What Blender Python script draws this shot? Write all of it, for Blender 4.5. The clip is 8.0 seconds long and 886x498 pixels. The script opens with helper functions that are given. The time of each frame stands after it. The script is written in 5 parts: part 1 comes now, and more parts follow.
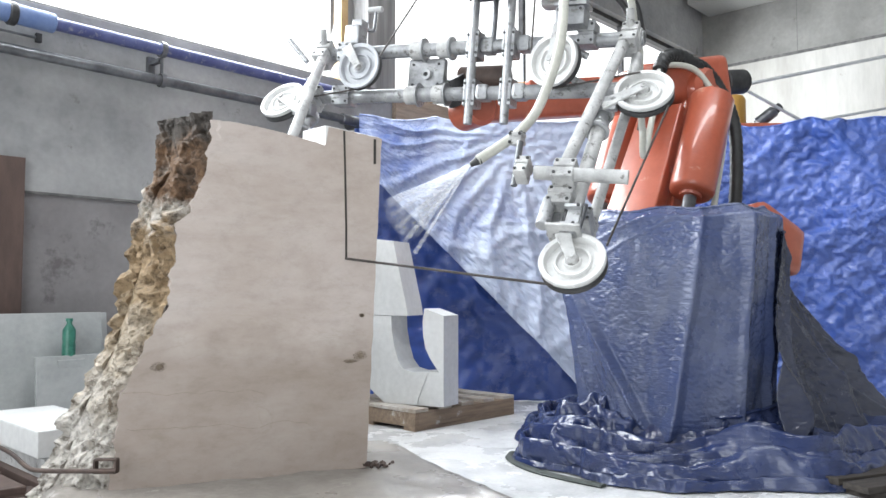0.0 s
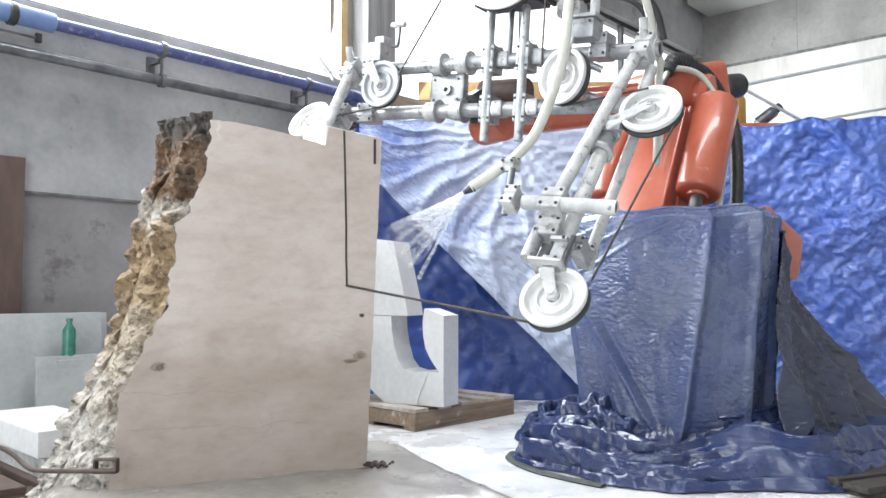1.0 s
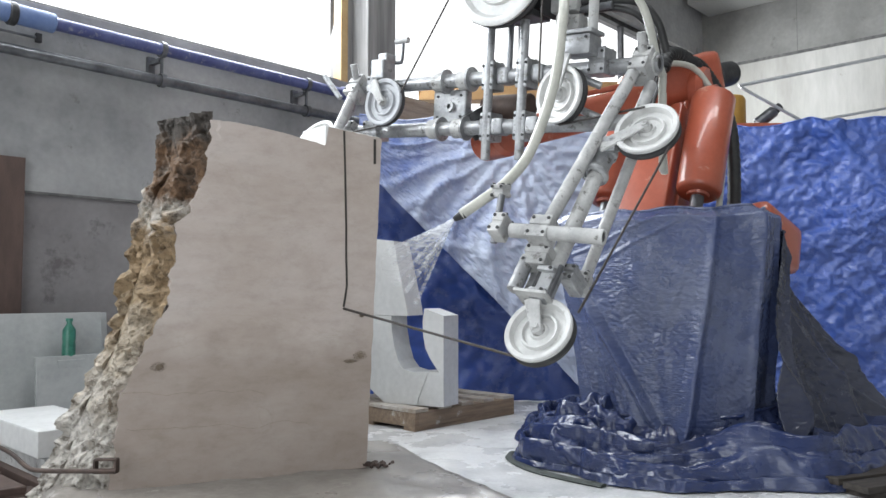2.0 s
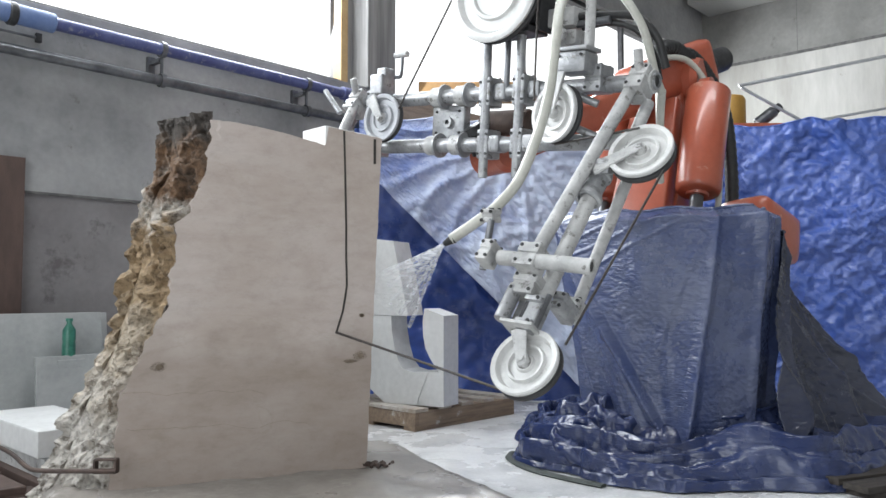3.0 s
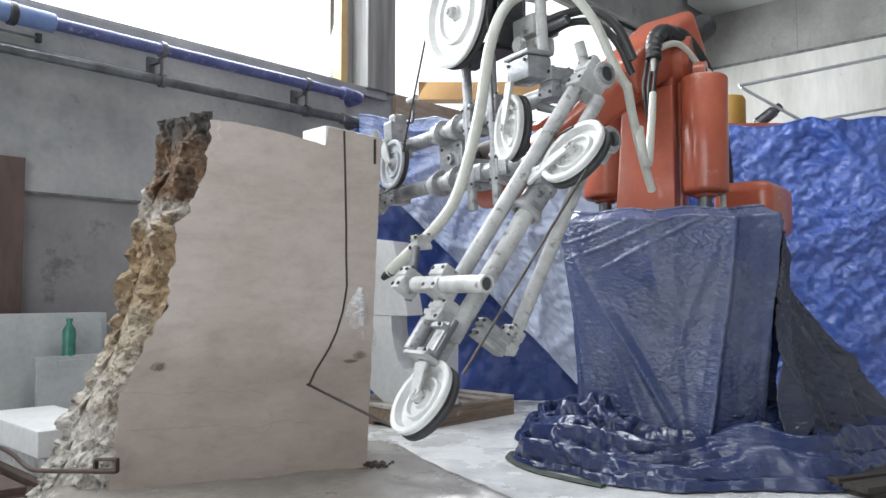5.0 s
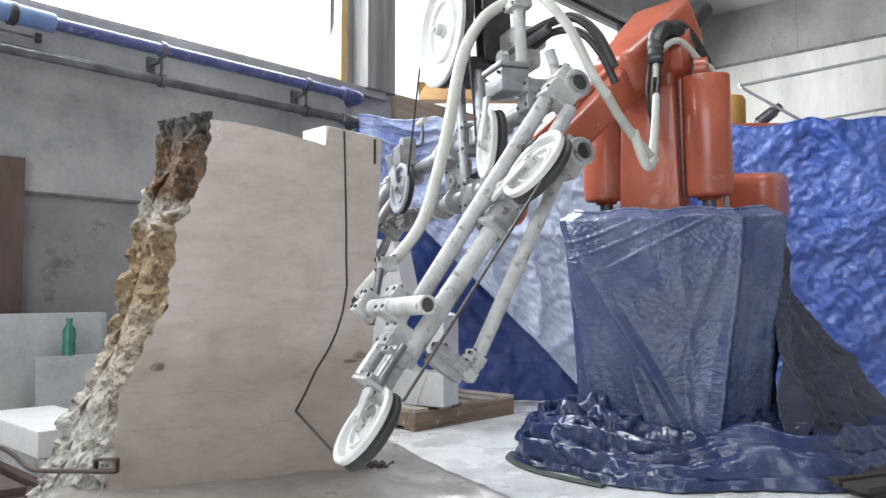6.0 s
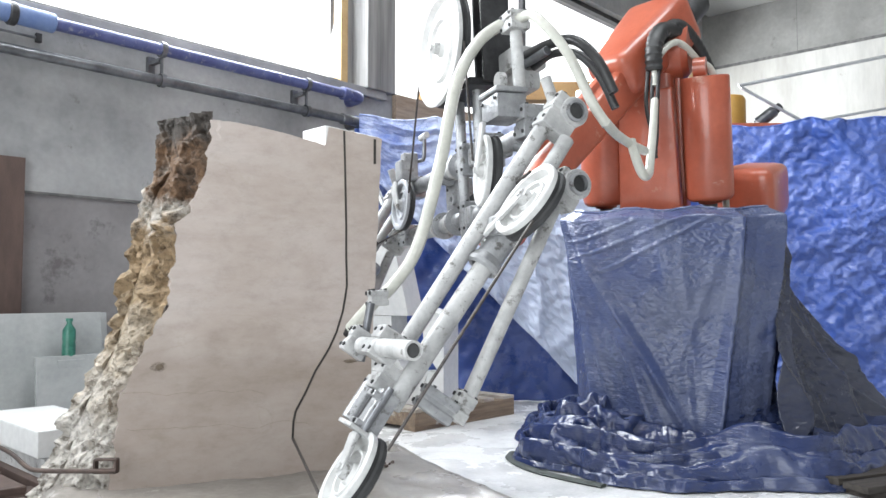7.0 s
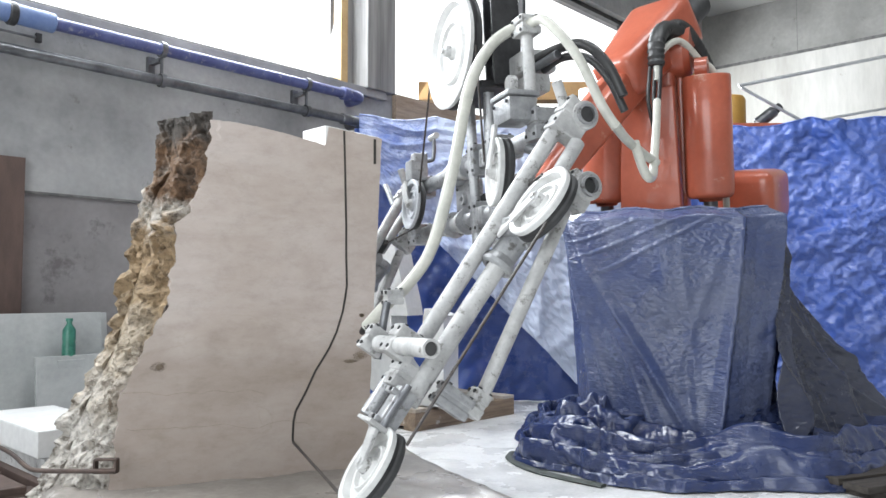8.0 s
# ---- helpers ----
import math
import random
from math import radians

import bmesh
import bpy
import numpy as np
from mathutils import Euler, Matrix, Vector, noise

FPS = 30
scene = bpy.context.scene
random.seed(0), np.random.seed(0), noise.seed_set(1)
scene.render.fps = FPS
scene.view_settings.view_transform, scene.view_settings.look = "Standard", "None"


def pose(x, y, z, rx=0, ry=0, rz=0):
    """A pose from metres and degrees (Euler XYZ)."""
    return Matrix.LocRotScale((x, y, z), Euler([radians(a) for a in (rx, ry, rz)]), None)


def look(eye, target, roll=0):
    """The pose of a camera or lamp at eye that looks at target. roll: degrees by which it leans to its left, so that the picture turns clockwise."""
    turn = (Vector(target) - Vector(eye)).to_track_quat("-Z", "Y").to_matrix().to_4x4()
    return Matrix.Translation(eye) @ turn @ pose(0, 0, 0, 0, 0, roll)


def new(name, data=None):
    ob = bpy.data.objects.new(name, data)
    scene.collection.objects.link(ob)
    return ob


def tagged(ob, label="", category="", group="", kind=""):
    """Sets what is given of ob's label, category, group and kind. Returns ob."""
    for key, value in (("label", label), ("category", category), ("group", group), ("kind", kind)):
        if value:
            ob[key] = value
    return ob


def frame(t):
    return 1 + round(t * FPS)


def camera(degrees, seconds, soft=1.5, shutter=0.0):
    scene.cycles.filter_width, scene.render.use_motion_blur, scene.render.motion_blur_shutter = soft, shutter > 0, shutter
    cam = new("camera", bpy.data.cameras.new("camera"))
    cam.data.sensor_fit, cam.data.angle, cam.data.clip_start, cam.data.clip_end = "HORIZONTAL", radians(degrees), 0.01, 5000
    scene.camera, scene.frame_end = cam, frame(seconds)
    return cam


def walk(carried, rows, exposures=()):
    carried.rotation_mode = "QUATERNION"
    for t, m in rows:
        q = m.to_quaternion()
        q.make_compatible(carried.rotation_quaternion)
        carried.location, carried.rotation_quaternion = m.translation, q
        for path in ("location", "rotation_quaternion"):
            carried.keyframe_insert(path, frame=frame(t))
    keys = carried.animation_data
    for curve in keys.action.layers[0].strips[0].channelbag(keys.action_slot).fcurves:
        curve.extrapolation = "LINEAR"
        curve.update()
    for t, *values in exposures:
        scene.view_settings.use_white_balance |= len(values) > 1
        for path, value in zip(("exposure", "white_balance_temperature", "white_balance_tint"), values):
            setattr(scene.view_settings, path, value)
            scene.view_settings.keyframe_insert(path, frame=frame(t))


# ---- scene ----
cam = camera(58.5, 8.0, shutter=0.5)
EYE = look((0, 0, 0.85), (0, 10, 1.40))
walk(cam, [(0, EYE), (8, EYE)], exposures=[(0, 0.35), (0.5, 0.39), (1.0, 0.55), (1.5, 0.0), (2.8, -0.17), (3.0, -0.14), (3.5, 0.09), (4.0, 0.18), (4.5, -0.06), (4.7, -0.12), (6.0, 0.06), (6.5, 0.37), (7.0, 0.40), (7.5, 0.72), (8, 0.28)])

# ---- light ----
world = bpy.data.worlds.new("sky")
scene.world = world
world.use_nodes = True
wn = world.node_tree.nodes
sky = wn.new("ShaderNodeTexSky")
sky.sky_type, sky.sun_disc = "NISHITA", False
sky.sun_elevation, sky.sun_rotation = radians(42), radians(-60)
sky.dust_density = 4.0
wn["Background"].inputs[1].default_value = 0.12
world.node_tree.links.new(sky.outputs[0], wn["Background"].inputs[0])
sun = new("sun", bpy.data.lights.new("sun", "SUN"))
sun.data.energy, sun.data.angle, sun.data.color = 1.0, radians(15), (1.0, 0.97, 0.93)
sun.matrix_world = look((-6, 5, 9), (0, 0, 0))

ROOM = pose(0, 0, 0, 0, 0, 47.5)   # x along the window wall, y towards it
WALL_Y, WALL_X = 4.6, 10.3
SILL, HEAD, ROOF = 2.45, 4.07, 6.0


def area_light(name, m, sx, sy, watts, tint):
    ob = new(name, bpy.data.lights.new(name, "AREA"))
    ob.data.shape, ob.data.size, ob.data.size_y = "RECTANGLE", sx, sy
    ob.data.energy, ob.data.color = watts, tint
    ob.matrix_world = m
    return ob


def room_look(a, b):
    return look(ROOM @ Vector(a), ROOM @ Vector(b))


# sky light in the window band and in the roof light over the work place, and added fill in an assumed gate behind the
# camera
area_light("window_daylight", room_look((3.0, 4.72, 3.3), (3.0, 0.0, 1.2)), 13.0, 1.5, 840, (0.90, 0.955, 1.0))
area_light("roof_daylight", room_look((2.8, 1.0, 5.98), (2.8, 1.001, 0.0)), 5.4, 0.6, 170, (0.92, 0.965, 1.0))
area_light("gate_fill", room_look((-4.0, -0.9, 2.2), (3.0, 1.0, 1.0)), 4.8, 4.0, 260, (0.93, 0.97, 1.0))


# ---- materials ----
def mat(name, rough=0.6, metal=0.0, spec=0.5):
    m = bpy.data.materials.new(name)
    m.use_nodes = True
    b = m.node_tree.nodes["Principled BSDF"]
    b.inputs["Roughness"].default_value, b.inputs["Metallic"].default_value = rough, metal
    b.inputs["Specular IOR Level"].default_value = spec
    return m, m.node_tree, b


def tex(nt, kind, scale, coords="Object", stretch=(1, 1, 1), turn=(0, 0, 0), **values):
    co = nt.nodes.new("ShaderNodeTexCoord")
    mp = nt.nodes.new("ShaderNodeMapping")
    mp.inputs["Scale"].default_value, mp.inputs["Rotation"].default_value = stretch, turn
    nt.links.new(co.outputs[coords], mp.inputs[0])
    n = nt.nodes.new(kind)
    n.inputs["Scale"].default_value = scale
    for key, value in values.items():
        n.inputs[key].default_value = value
    nt.links.new(mp.outputs[0], n.inputs["Vector"])
    return n


def ramp(nt, source, stops):
    r = nt.nodes.new("ShaderNodeValToRGB")
    while len(r.color_ramp.elements) < len(stops):
        r.color_ramp.elements.new(0.5)
    for e, (p, c) in zip(r.color_ramp.elements, stops):
        e.position, e.color = p, (*c, 1) if len(c) == 3 else c
    nt.links.new(source, r.inputs[0])
    return r.outputs[0]


def mix(nt, fac, a, b, blend="MIX"):
    n = nt.nodes.new("ShaderNodeMix")
    n.data_type, n.blend_type = "RGBA", blend
    for socket, v in ((n.inputs[0], fac), (n.inputs[6], a), (n.inputs[7], b)):
        if isinstance(v, (int, float)):
            socket.default_value = v
        elif isinstance(v, tuple):
            socket.default_value = (*v, 1)
        else:
            nt.links.new(v, socket)
    return n.outputs[2]


def bump(nt, b, source, strength, distance=0.01, before=None):
    n = nt.nodes.new("ShaderNodeBump")
    n.inputs["Strength"].default_value, n.inputs["Distance"].default_value = strength, distance
    nt.links.new(source, n.inputs["Height"])
    if before:
        nt.links.new(before, n.inputs["Normal"])
    nt.links.new(n.outputs[0], b.inputs["Normal"])
    return n.outputs[0]


def varied(name, c1, c2, scale=6.0, rough=0.6, metal=0.0, fine=60.0, relief=0.15, dist=0.004, stretch=(1, 1, 1), wear=None, spec=0.5, coat=0.0, rough2=None):
    """A surface of two tones in clouds, with fine grain, relief and, if given, patches of a third tone."""
    m, nt, b = mat(name, rough, metal, spec)
    big = tex(nt, "ShaderNodeTexNoise", scale, stretch=stretch, Detail=6.0, Roughness=0.6)
    small = tex(nt, "ShaderNodeTexNoise", fine, stretch=stretch, Detail=4.0)
    c = mix(nt, ramp(nt, big.outputs["Fac"], [(0.34, (0, 0, 0)), (0.68, (1, 1, 1))]), c1, c2)
    c = mix(nt, 0.16, c, ramp(nt, small.outputs["Fac"], [(0.3, (0.55, 0.55, 0.55)), (0.7, (1.25, 1.25, 1.25))]), "MULTIPLY")
    if wear:
        w = tex(nt, "ShaderNodeTexNoise", scale * 2.7, Detail=9.0, Roughness=0.72)
        c = mix(nt, ramp(nt, w.outputs["Fac"], [(wear[1], (0, 0, 0)), (wear[1] + 0.08, (1, 1, 1))]), c, wear[0])
    nt.links.new(c, b.inputs["Base Color"])
    if rough2 is not None:
        nt.links.new(ramp(nt, big.outputs["Fac"], [(0.38, (rough,) * 3), (0.62, (rough2,) * 3)]), b.inputs["Roughness"])
    b.inputs["Coat Weight"].default_value = coat
    bump(nt, b, small.outputs["Fac"], relief, dist)
    return m


CONCRETE = varied("grey concrete", (0.20, 0.20, 0.205), (0.38, 0.375, 0.37), 1.3, 0.85, fine=28, relief=0.35, wear=((0.15, 0.145, 0.14), 0.60))
PALE_CONCRETE = varied("pale concrete", (0.34, 0.33, 0.305), (0.49, 0.48, 0.455), 1.6, 0.85, fine=25, relief=0.25, stretch=(1, 1, 0.22), wear=((0.33, 0.30, 0.26), 0.64))
LOWER_PANEL = varied("dark stained concrete", (0.135, 0.125, 0.125), (0.24, 0.23, 0.23), 1.1, 0.8, fine=28, relief=0.3, wear=((0.11, 0.10, 0.10), 0.60))
GREY_PANEL = varied("grey stained concrete", (0.155, 0.153, 0.145), (0.255, 0.252, 0.238), 1.4, 0.88, fine=25, relief=0.25, wear=((0.14, 0.135, 0.125), 0.62))
CEILING = varied("shaded concrete", (0.25, 0.25, 0.24), (0.33, 0.33, 0.32), 0.8, 0.9)
STREAKED = varied("streaked column concrete", (0.13, 0.125, 0.125), (0.30, 0.295, 0.285), 5, 0.85, stretch=(2.2, 2.2, 0.12), fine=30, relief=0.25)
SEAM = varied("dark joint", (0.07, 0.07, 0.07), (0.16, 0.155, 0.15), 14, 0.9)
STAIN = varied("brown stone flaw", (0.14, 0.105, 0.075), (0.26, 0.21, 0.16), 30, 0.8)
BLUE_PIPE = varied("blue pipe paint", (0.05, 0.06, 0.17), (0.095, 0.11, 0.24), 8, 0.4, wear=((0.20, 0.20, 0.25), 0.57))
LIGHT_BLUE = varied("light blue plastic", (0.095, 0.15, 0.31), (0.15, 0.21, 0.37), 8, 0.5)
STEEL_PIPE = varied("galvanised steel", (0.09, 0.093, 0.10), (0.19, 0.195, 0.205), 9, 0.34, 0.6)
GALV = varied("bright galvanised tube", (0.42, 0.43, 0.44), (0.56, 0.57, 0.58), 9, 0.35, 0.5)
DARK_STEEL = varied("dark steel", (0.03, 0.03, 0.032), (0.07, 0.07, 0.072), 12, 0.5, 0.6)
RUSTY = varied("rusty steel", (0.045, 0.032, 0.028), (0.10, 0.068, 0.055), 14, 0.6, 0.4)
WHITE_PAINT = varied("chalky white painted steel", (0.29, 0.29, 0.288), (0.53, 0.528, 0.518), 10, 0.45, fine=70, wear=((0.15, 0.145, 0.135), 0.56), relief=0.5)
ALU = varied("dusty aluminium", (0.22, 0.225, 0.235), (0.42, 0.425, 0.43), 11, 0.40, 0.4, fine=80, wear=((0.13, 0.125, 0.12), 0.56), relief=0.45)
WHEEL_WHITE = varied("white plastic wheel", (0.50, 0.50, 0.49), (0.64, 0.638, 0.625), 8, 0.38, fine=50, wear=((0.36, 0.35, 0.33), 0.62))
WHEEL_GREY = varied("grey dusty wheel", (0.30, 0.31, 0.33), (0.42, 0.43, 0.45), 9, 0.5)
RUBBER = varied("black rubber", (0.016, 0.016, 0.017), (0.035, 0.035, 0.036), 20, 0.6)
BORE_SHADE = varied("shade in the tube bore", (0.03, 0.03, 0.03), (0.06, 0.06, 0.06), 10, 0.8)
ORANGE = varied("orange robot paint", (0.33, 0.070, 0.036), (0.43, 0.115, 0.066), 2.6, 0.34, coat=0.35, fine=40, relief=0.06, wear=((0.46, 0.24, 0.18), 0.62))
HOSE = varied("milky plastic hose", (0.42, 0.42, 0.375), (0.53, 0.525, 0.47), 10, 0.3)
YELLOW = varied("yellow crane paint", (0.36, 0.19, 0.035), (0.46, 0.26, 0.05), 4, 0.5, wear=((0.3, 0.18, 0.06), 0.68))
WOOD = varied("pallet wood", (0.17, 0.118, 0.082), (0.30, 0.225, 0.16), 3, 0.8, stretch=(1, 12, 12), fine=30, relief=0.4, wear=((0.5, 0.47, 0.42), 0.6))
DUSTY_WOOD = varied("dust-covered pallet wood", (0.30, 0.25, 0.20), (0.52, 0.49, 0.45), 4, 0.85, stretch=(1, 3, 3), fine=30, relief=0.4, wear=((0.22, 0.15, 0.10), 0.62))
FRAME_WOOD = varied("ochre window frame", (0.34, 0.22, 0.10), (0.44, 0.31, 0.15), 5, 0.6)
DARK_WOOD = varied("dark wet timber", (0.025, 0.021, 0.018), (0.06, 0.05, 0.042), 5, 0.75, stretch=(1, 9, 9), relief=0.5, wear=((0.16, 0.14, 0.12), 0.62))
SILL_WOOD = varied("weathered brown wood", (0.22, 0.16, 0.11), (0.36, 0.28, 0.21), 4, 0.8, stretch=(1, 8, 8), relief=0.4)
OCHRE_BEAM = varied("worn ochre beam paint", (0.26, 0.145, 0.055), (0.36, 0.215, 0.085), 3, 0.6, wear=((0.20, 0.12, 0.07), 0.60))
BROWN_BOARD = varied("brown board", (0.060, 0.038, 0.032), (0.105, 0.068, 0.055), 2.5, 0.7, stretch=(4, 4, 1))
GREEN = varied("green plastic", (0.02, 0.12, 0.085), (0.06, 0.22, 0.16), 16, 0.30)
CABLE = varied("black cable", (0.012, 0.012, 0.013), (0.03, 0.03, 0.03), 15, 0.45)
WIRE = varied("diamond wire", (0.035, 0.03, 0.028), (0.08, 0.07, 0.065), 90, 0.5, 0.4)
SLIT = varied("dark saw slit", (0.025, 0.022, 0.02), (0.05, 0.045, 0.04), 20, 0.9)
BASE_STONE = varied("wet brownish stone", (0.18, 0.163, 0.145), (0.28, 0.255, 0.23), 2.5, 0.45, fine=40, relief=0.2, wear=((0.42, 0.40, 0.37), 0.62), rough2=0.25)
CUT_WHITE = varied("fresh white marble", (0.56, 0.56, 0.55), (0.68, 0.68, 0.67), 2.2, 0.5, fine=30, relief=0.06, wear=((0.46, 0.455, 0.44), 0.64))
SLAB = varied("pale stone slab", (0.30, 0.315, 0.31), (0.42, 0.43, 0.425), 3.0, 0.4, fine=40, relief=0.08, wear=((0.24, 0.245, 0.245), 0.62))


def marble_face():
    m, nt, b = mat("sawn cream marble", 0.55)
    bed = tex(nt, "ShaderNodeTexNoise", 2.2, stretch=(1, 1, 2.4), turn=(0, radians(4), 0), Detail=10.0, Roughness=0.7, Distortion=0.25)
    cloud = tex(nt, "ShaderNodeTexNoise", 1.7, Detail=5.0)
    grain = tex(nt, "ShaderNodeTexNoise", 120, Detail=3.0)
    c = ramp(nt, bed.outputs["Fac"], [(0.30, (0.362, 0.303, 0.264)), (0.5, (0.428, 0.368, 0.332)), (0.70, (0.478, 0.428, 0.397))])
    damp = ramp(nt, cloud.outputs["Fac"], [(0.42, (1, 1, 1)), (0.60, (0.89, 0.87, 0.845))])
    c = mix(nt, 0.75, c, damp, "MULTIPLY")
    veins = tex(nt, "ShaderNodeTexNoise", 1.3, stretch=(1, 1, 3), turn=(0, radians(6), 0), Detail=7.0, Roughness=0.55, Distortion=1.2)
    line = ramp(nt, veins.outputs["Fac"], [(0.494, (0, 0, 0)), (0.5, (1, 1, 1)), (0.506, (0, 0, 0))])
    thin = nt.nodes.new("ShaderNodeMath")
    thin.operation, thin.inputs[1].default_value = "MULTIPLY", 0.30
    nt.links.new(line, thin.inputs[0])
    c = mix(nt, thin.outputs[0], c, (0.34, 0.29, 0.235))
    blotch = tex(nt, "ShaderNodeTexNoise", 11, stretch=(1, 1, 1.7), Detail=8.0, Roughness=0.75)
    c = mix(nt, 0.8, c, ramp(nt, blotch.outputs["Fac"], [(0.34, (0.86, 0.85, 0.84)), (0.5, (1, 1, 1)), (0.68, (1.06, 1.06, 1.06))]), "MULTIPLY")
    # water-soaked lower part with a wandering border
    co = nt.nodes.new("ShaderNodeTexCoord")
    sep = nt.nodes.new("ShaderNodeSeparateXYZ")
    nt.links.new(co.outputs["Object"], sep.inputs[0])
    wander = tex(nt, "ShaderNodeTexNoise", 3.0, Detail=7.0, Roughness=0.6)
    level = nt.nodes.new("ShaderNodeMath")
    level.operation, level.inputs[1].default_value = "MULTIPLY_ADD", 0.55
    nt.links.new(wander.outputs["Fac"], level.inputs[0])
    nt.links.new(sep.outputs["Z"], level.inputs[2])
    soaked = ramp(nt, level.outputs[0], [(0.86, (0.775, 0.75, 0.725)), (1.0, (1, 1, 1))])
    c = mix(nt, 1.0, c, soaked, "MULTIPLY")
    nt.links.new(c, b.inputs["Base Color"])
    nt.links.new(ramp(nt, cloud.outputs["Fac"], [(0.42, (0.62,) * 3), (0.6, (0.38,) * 3)]), b.inputs["Roughness"])
    bump(nt, b, grain.outputs["Fac"], 0.08, 0.003)
    return m


def marble_rough():
    """Fractured crust: dark brown and rust at the top, ochre below, white broken stone at the foot."""
    m, nt, b = mat("broken stained stone", 0.85)
    co = nt.nodes.new("ShaderNodeTexCoord")
    sep = nt.nodes.new("ShaderNodeSeparateXYZ")
    nt.links.new(co.outputs["Object"], sep.inputs[0])
    n1 = tex(nt, "ShaderNodeTexNoise", 5.5, Detail=8.0, Roughness=0.65)
    n2 = tex(nt, "ShaderNodeTexNoise", 26, Detail=8.0, Roughness=0.7)
    v = tex(nt, "ShaderNodeTexVoronoi", 38)
    add = nt.nodes.new("ShaderNodeMath")
    add.operation = "MULTIPLY_ADD"
    nt.links.new(n1.outputs["Fac"], add.inputs[0])
    add.inputs[1].default_value = 0.75
    nt.links.new(sep.outputs["Z"], add.inputs[2])
    span = nt.nodes.new("ShaderNodeMapRange")
    span.inputs["From Min"].default_value, span.inputs["From Max"].default_value = 0.40, 1.95
    nt.links.new(add.outputs[0], span.inputs[0])
    c = ramp(nt, span.outputs[0], [(0.22, (0.60, 0.575, 0.54)), (0.40, (0.52, 0.455, 0.37)), (0.52, (0.38, 0.285, 0.18)),
                                   (0.64, (0.33, 0.235, 0.14)), (0.72, (0.48, 0.455, 0.42)), (0.80, (0.19, 0.11, 0.06)), (0.93, (0.085, 0.075, 0.068))])
    c = mix(nt, 0.9, c, ramp(nt, n2.outputs["Fac"], [(0.36, (0.24, 0.20, 0.16)), (0.50, (0.95, 0.93, 0.9)), (0.70, (1.35, 1.3, 1.25))]), "MULTIPLY")
    nt.links.new(c, b.inputs["Base Color"])
    first = bump(nt, b, n2.outputs["Fac"], 1.0, 0.03)
    bump(nt, b, v.outputs["Distance"], 0.5, 0.01, first)
    return m


def tarpaulin(name, c1, c2, rough=0.2, fine=0.3, dusty=0.35, thin=0.0, dust_sheen_side=0.0, gloss=0.6, side=(0.9, 2.2), dust_sheen_tone=(0.30, 0.31, 0.33)):
    """Thin glossy woven plastic with fine crinkles along the weave and patches: stone dust, on the pale sheet painted
    sheen.
    """
    m, nt, b = mat(name, rough, 0.0, gloss)
    big = tex(nt, "ShaderNodeTexNoise", 1.6, Detail=6.0, Roughness=0.6)
    dust = tex(nt, "ShaderNodeTexNoise", 2.4, Detail=10.0, Roughness=0.72)
    small = tex(nt, "ShaderNodeTexNoise", 34, stretch=(0.45, 0.45, 1.8), Detail=3.0, Roughness=0.55, Distortion=1.0)
    weave = tex(nt, "ShaderNodeTexNoise", 260, Detail=2.0)
    c = mix(nt, ramp(nt, big.outputs["Fac"], [(0.35, (0, 0, 0)), (0.65, (1, 1, 1))]), c1, c2)
    amount = dust.outputs["Fac"]
    if dust_sheen_side:
        # more stone dust, on the pale sheet more painted sheen, towards one side
        co = nt.nodes.new("ShaderNodeTexCoord")
        sep = nt.nodes.new("ShaderNodeSeparateXYZ")
        nt.links.new(co.outputs["Object"], sep.inputs[0])
        span = nt.nodes.new("ShaderNodeMapRange")
        span.inputs["From Min"].default_value, span.inputs["From Max"].default_value = side
        span.inputs["To Max"].default_value = dust_sheen_side
        nt.links.new(sep.outputs["X"], span.inputs[0])
        more = nt.nodes.new("ShaderNodeMath")
        nt.links.new(amount, more.inputs[0])
        nt.links.new(span.outputs[0], more.inputs[1])
        amount = more.outputs[0]
    dm = nt.nodes.new("ShaderNodeMath")
    dm.operation, dm.inputs[1].default_value = "MULTIPLY", dusty
    nt.links.new(ramp(nt, amount, [(0.42, (0, 0, 0)), (0.70, (1, 1, 1))]), dm.inputs[0])
    c = mix(nt, dm.outputs[0], c, dust_sheen_tone)
    nt.links.new(c, b.inputs["Base Color"])
    nt.links.new(ramp(nt, amount, [(0.40, (rough,) * 3), (0.75, (0.5,) * 3)]), b.inputs["Roughness"])
    first = bump(nt, b, small.outputs["Fac"], fine, 0.008)
    bump(nt, b, weave.outputs["Fac"], 0.04, 0.002, first)
    if thin:
        glow = nt.nodes.new("ShaderNodeBsdfTranslucent")
        both = nt.nodes.new("ShaderNodeMixShader")
        both.inputs[0].default_value = thin
        brighter = mix(nt, 0.5, c, (0.60, 0.68, 0.82))
        nt.links.new(brighter, glow.inputs[0])
        nt.links.new(b.outputs[0], both.inputs[1])
        nt.links.new(glow.outputs[0], both.inputs[2])
        nt.links.new(both.outputs[0], nt.nodes["Material Output"].inputs[0])
    return m


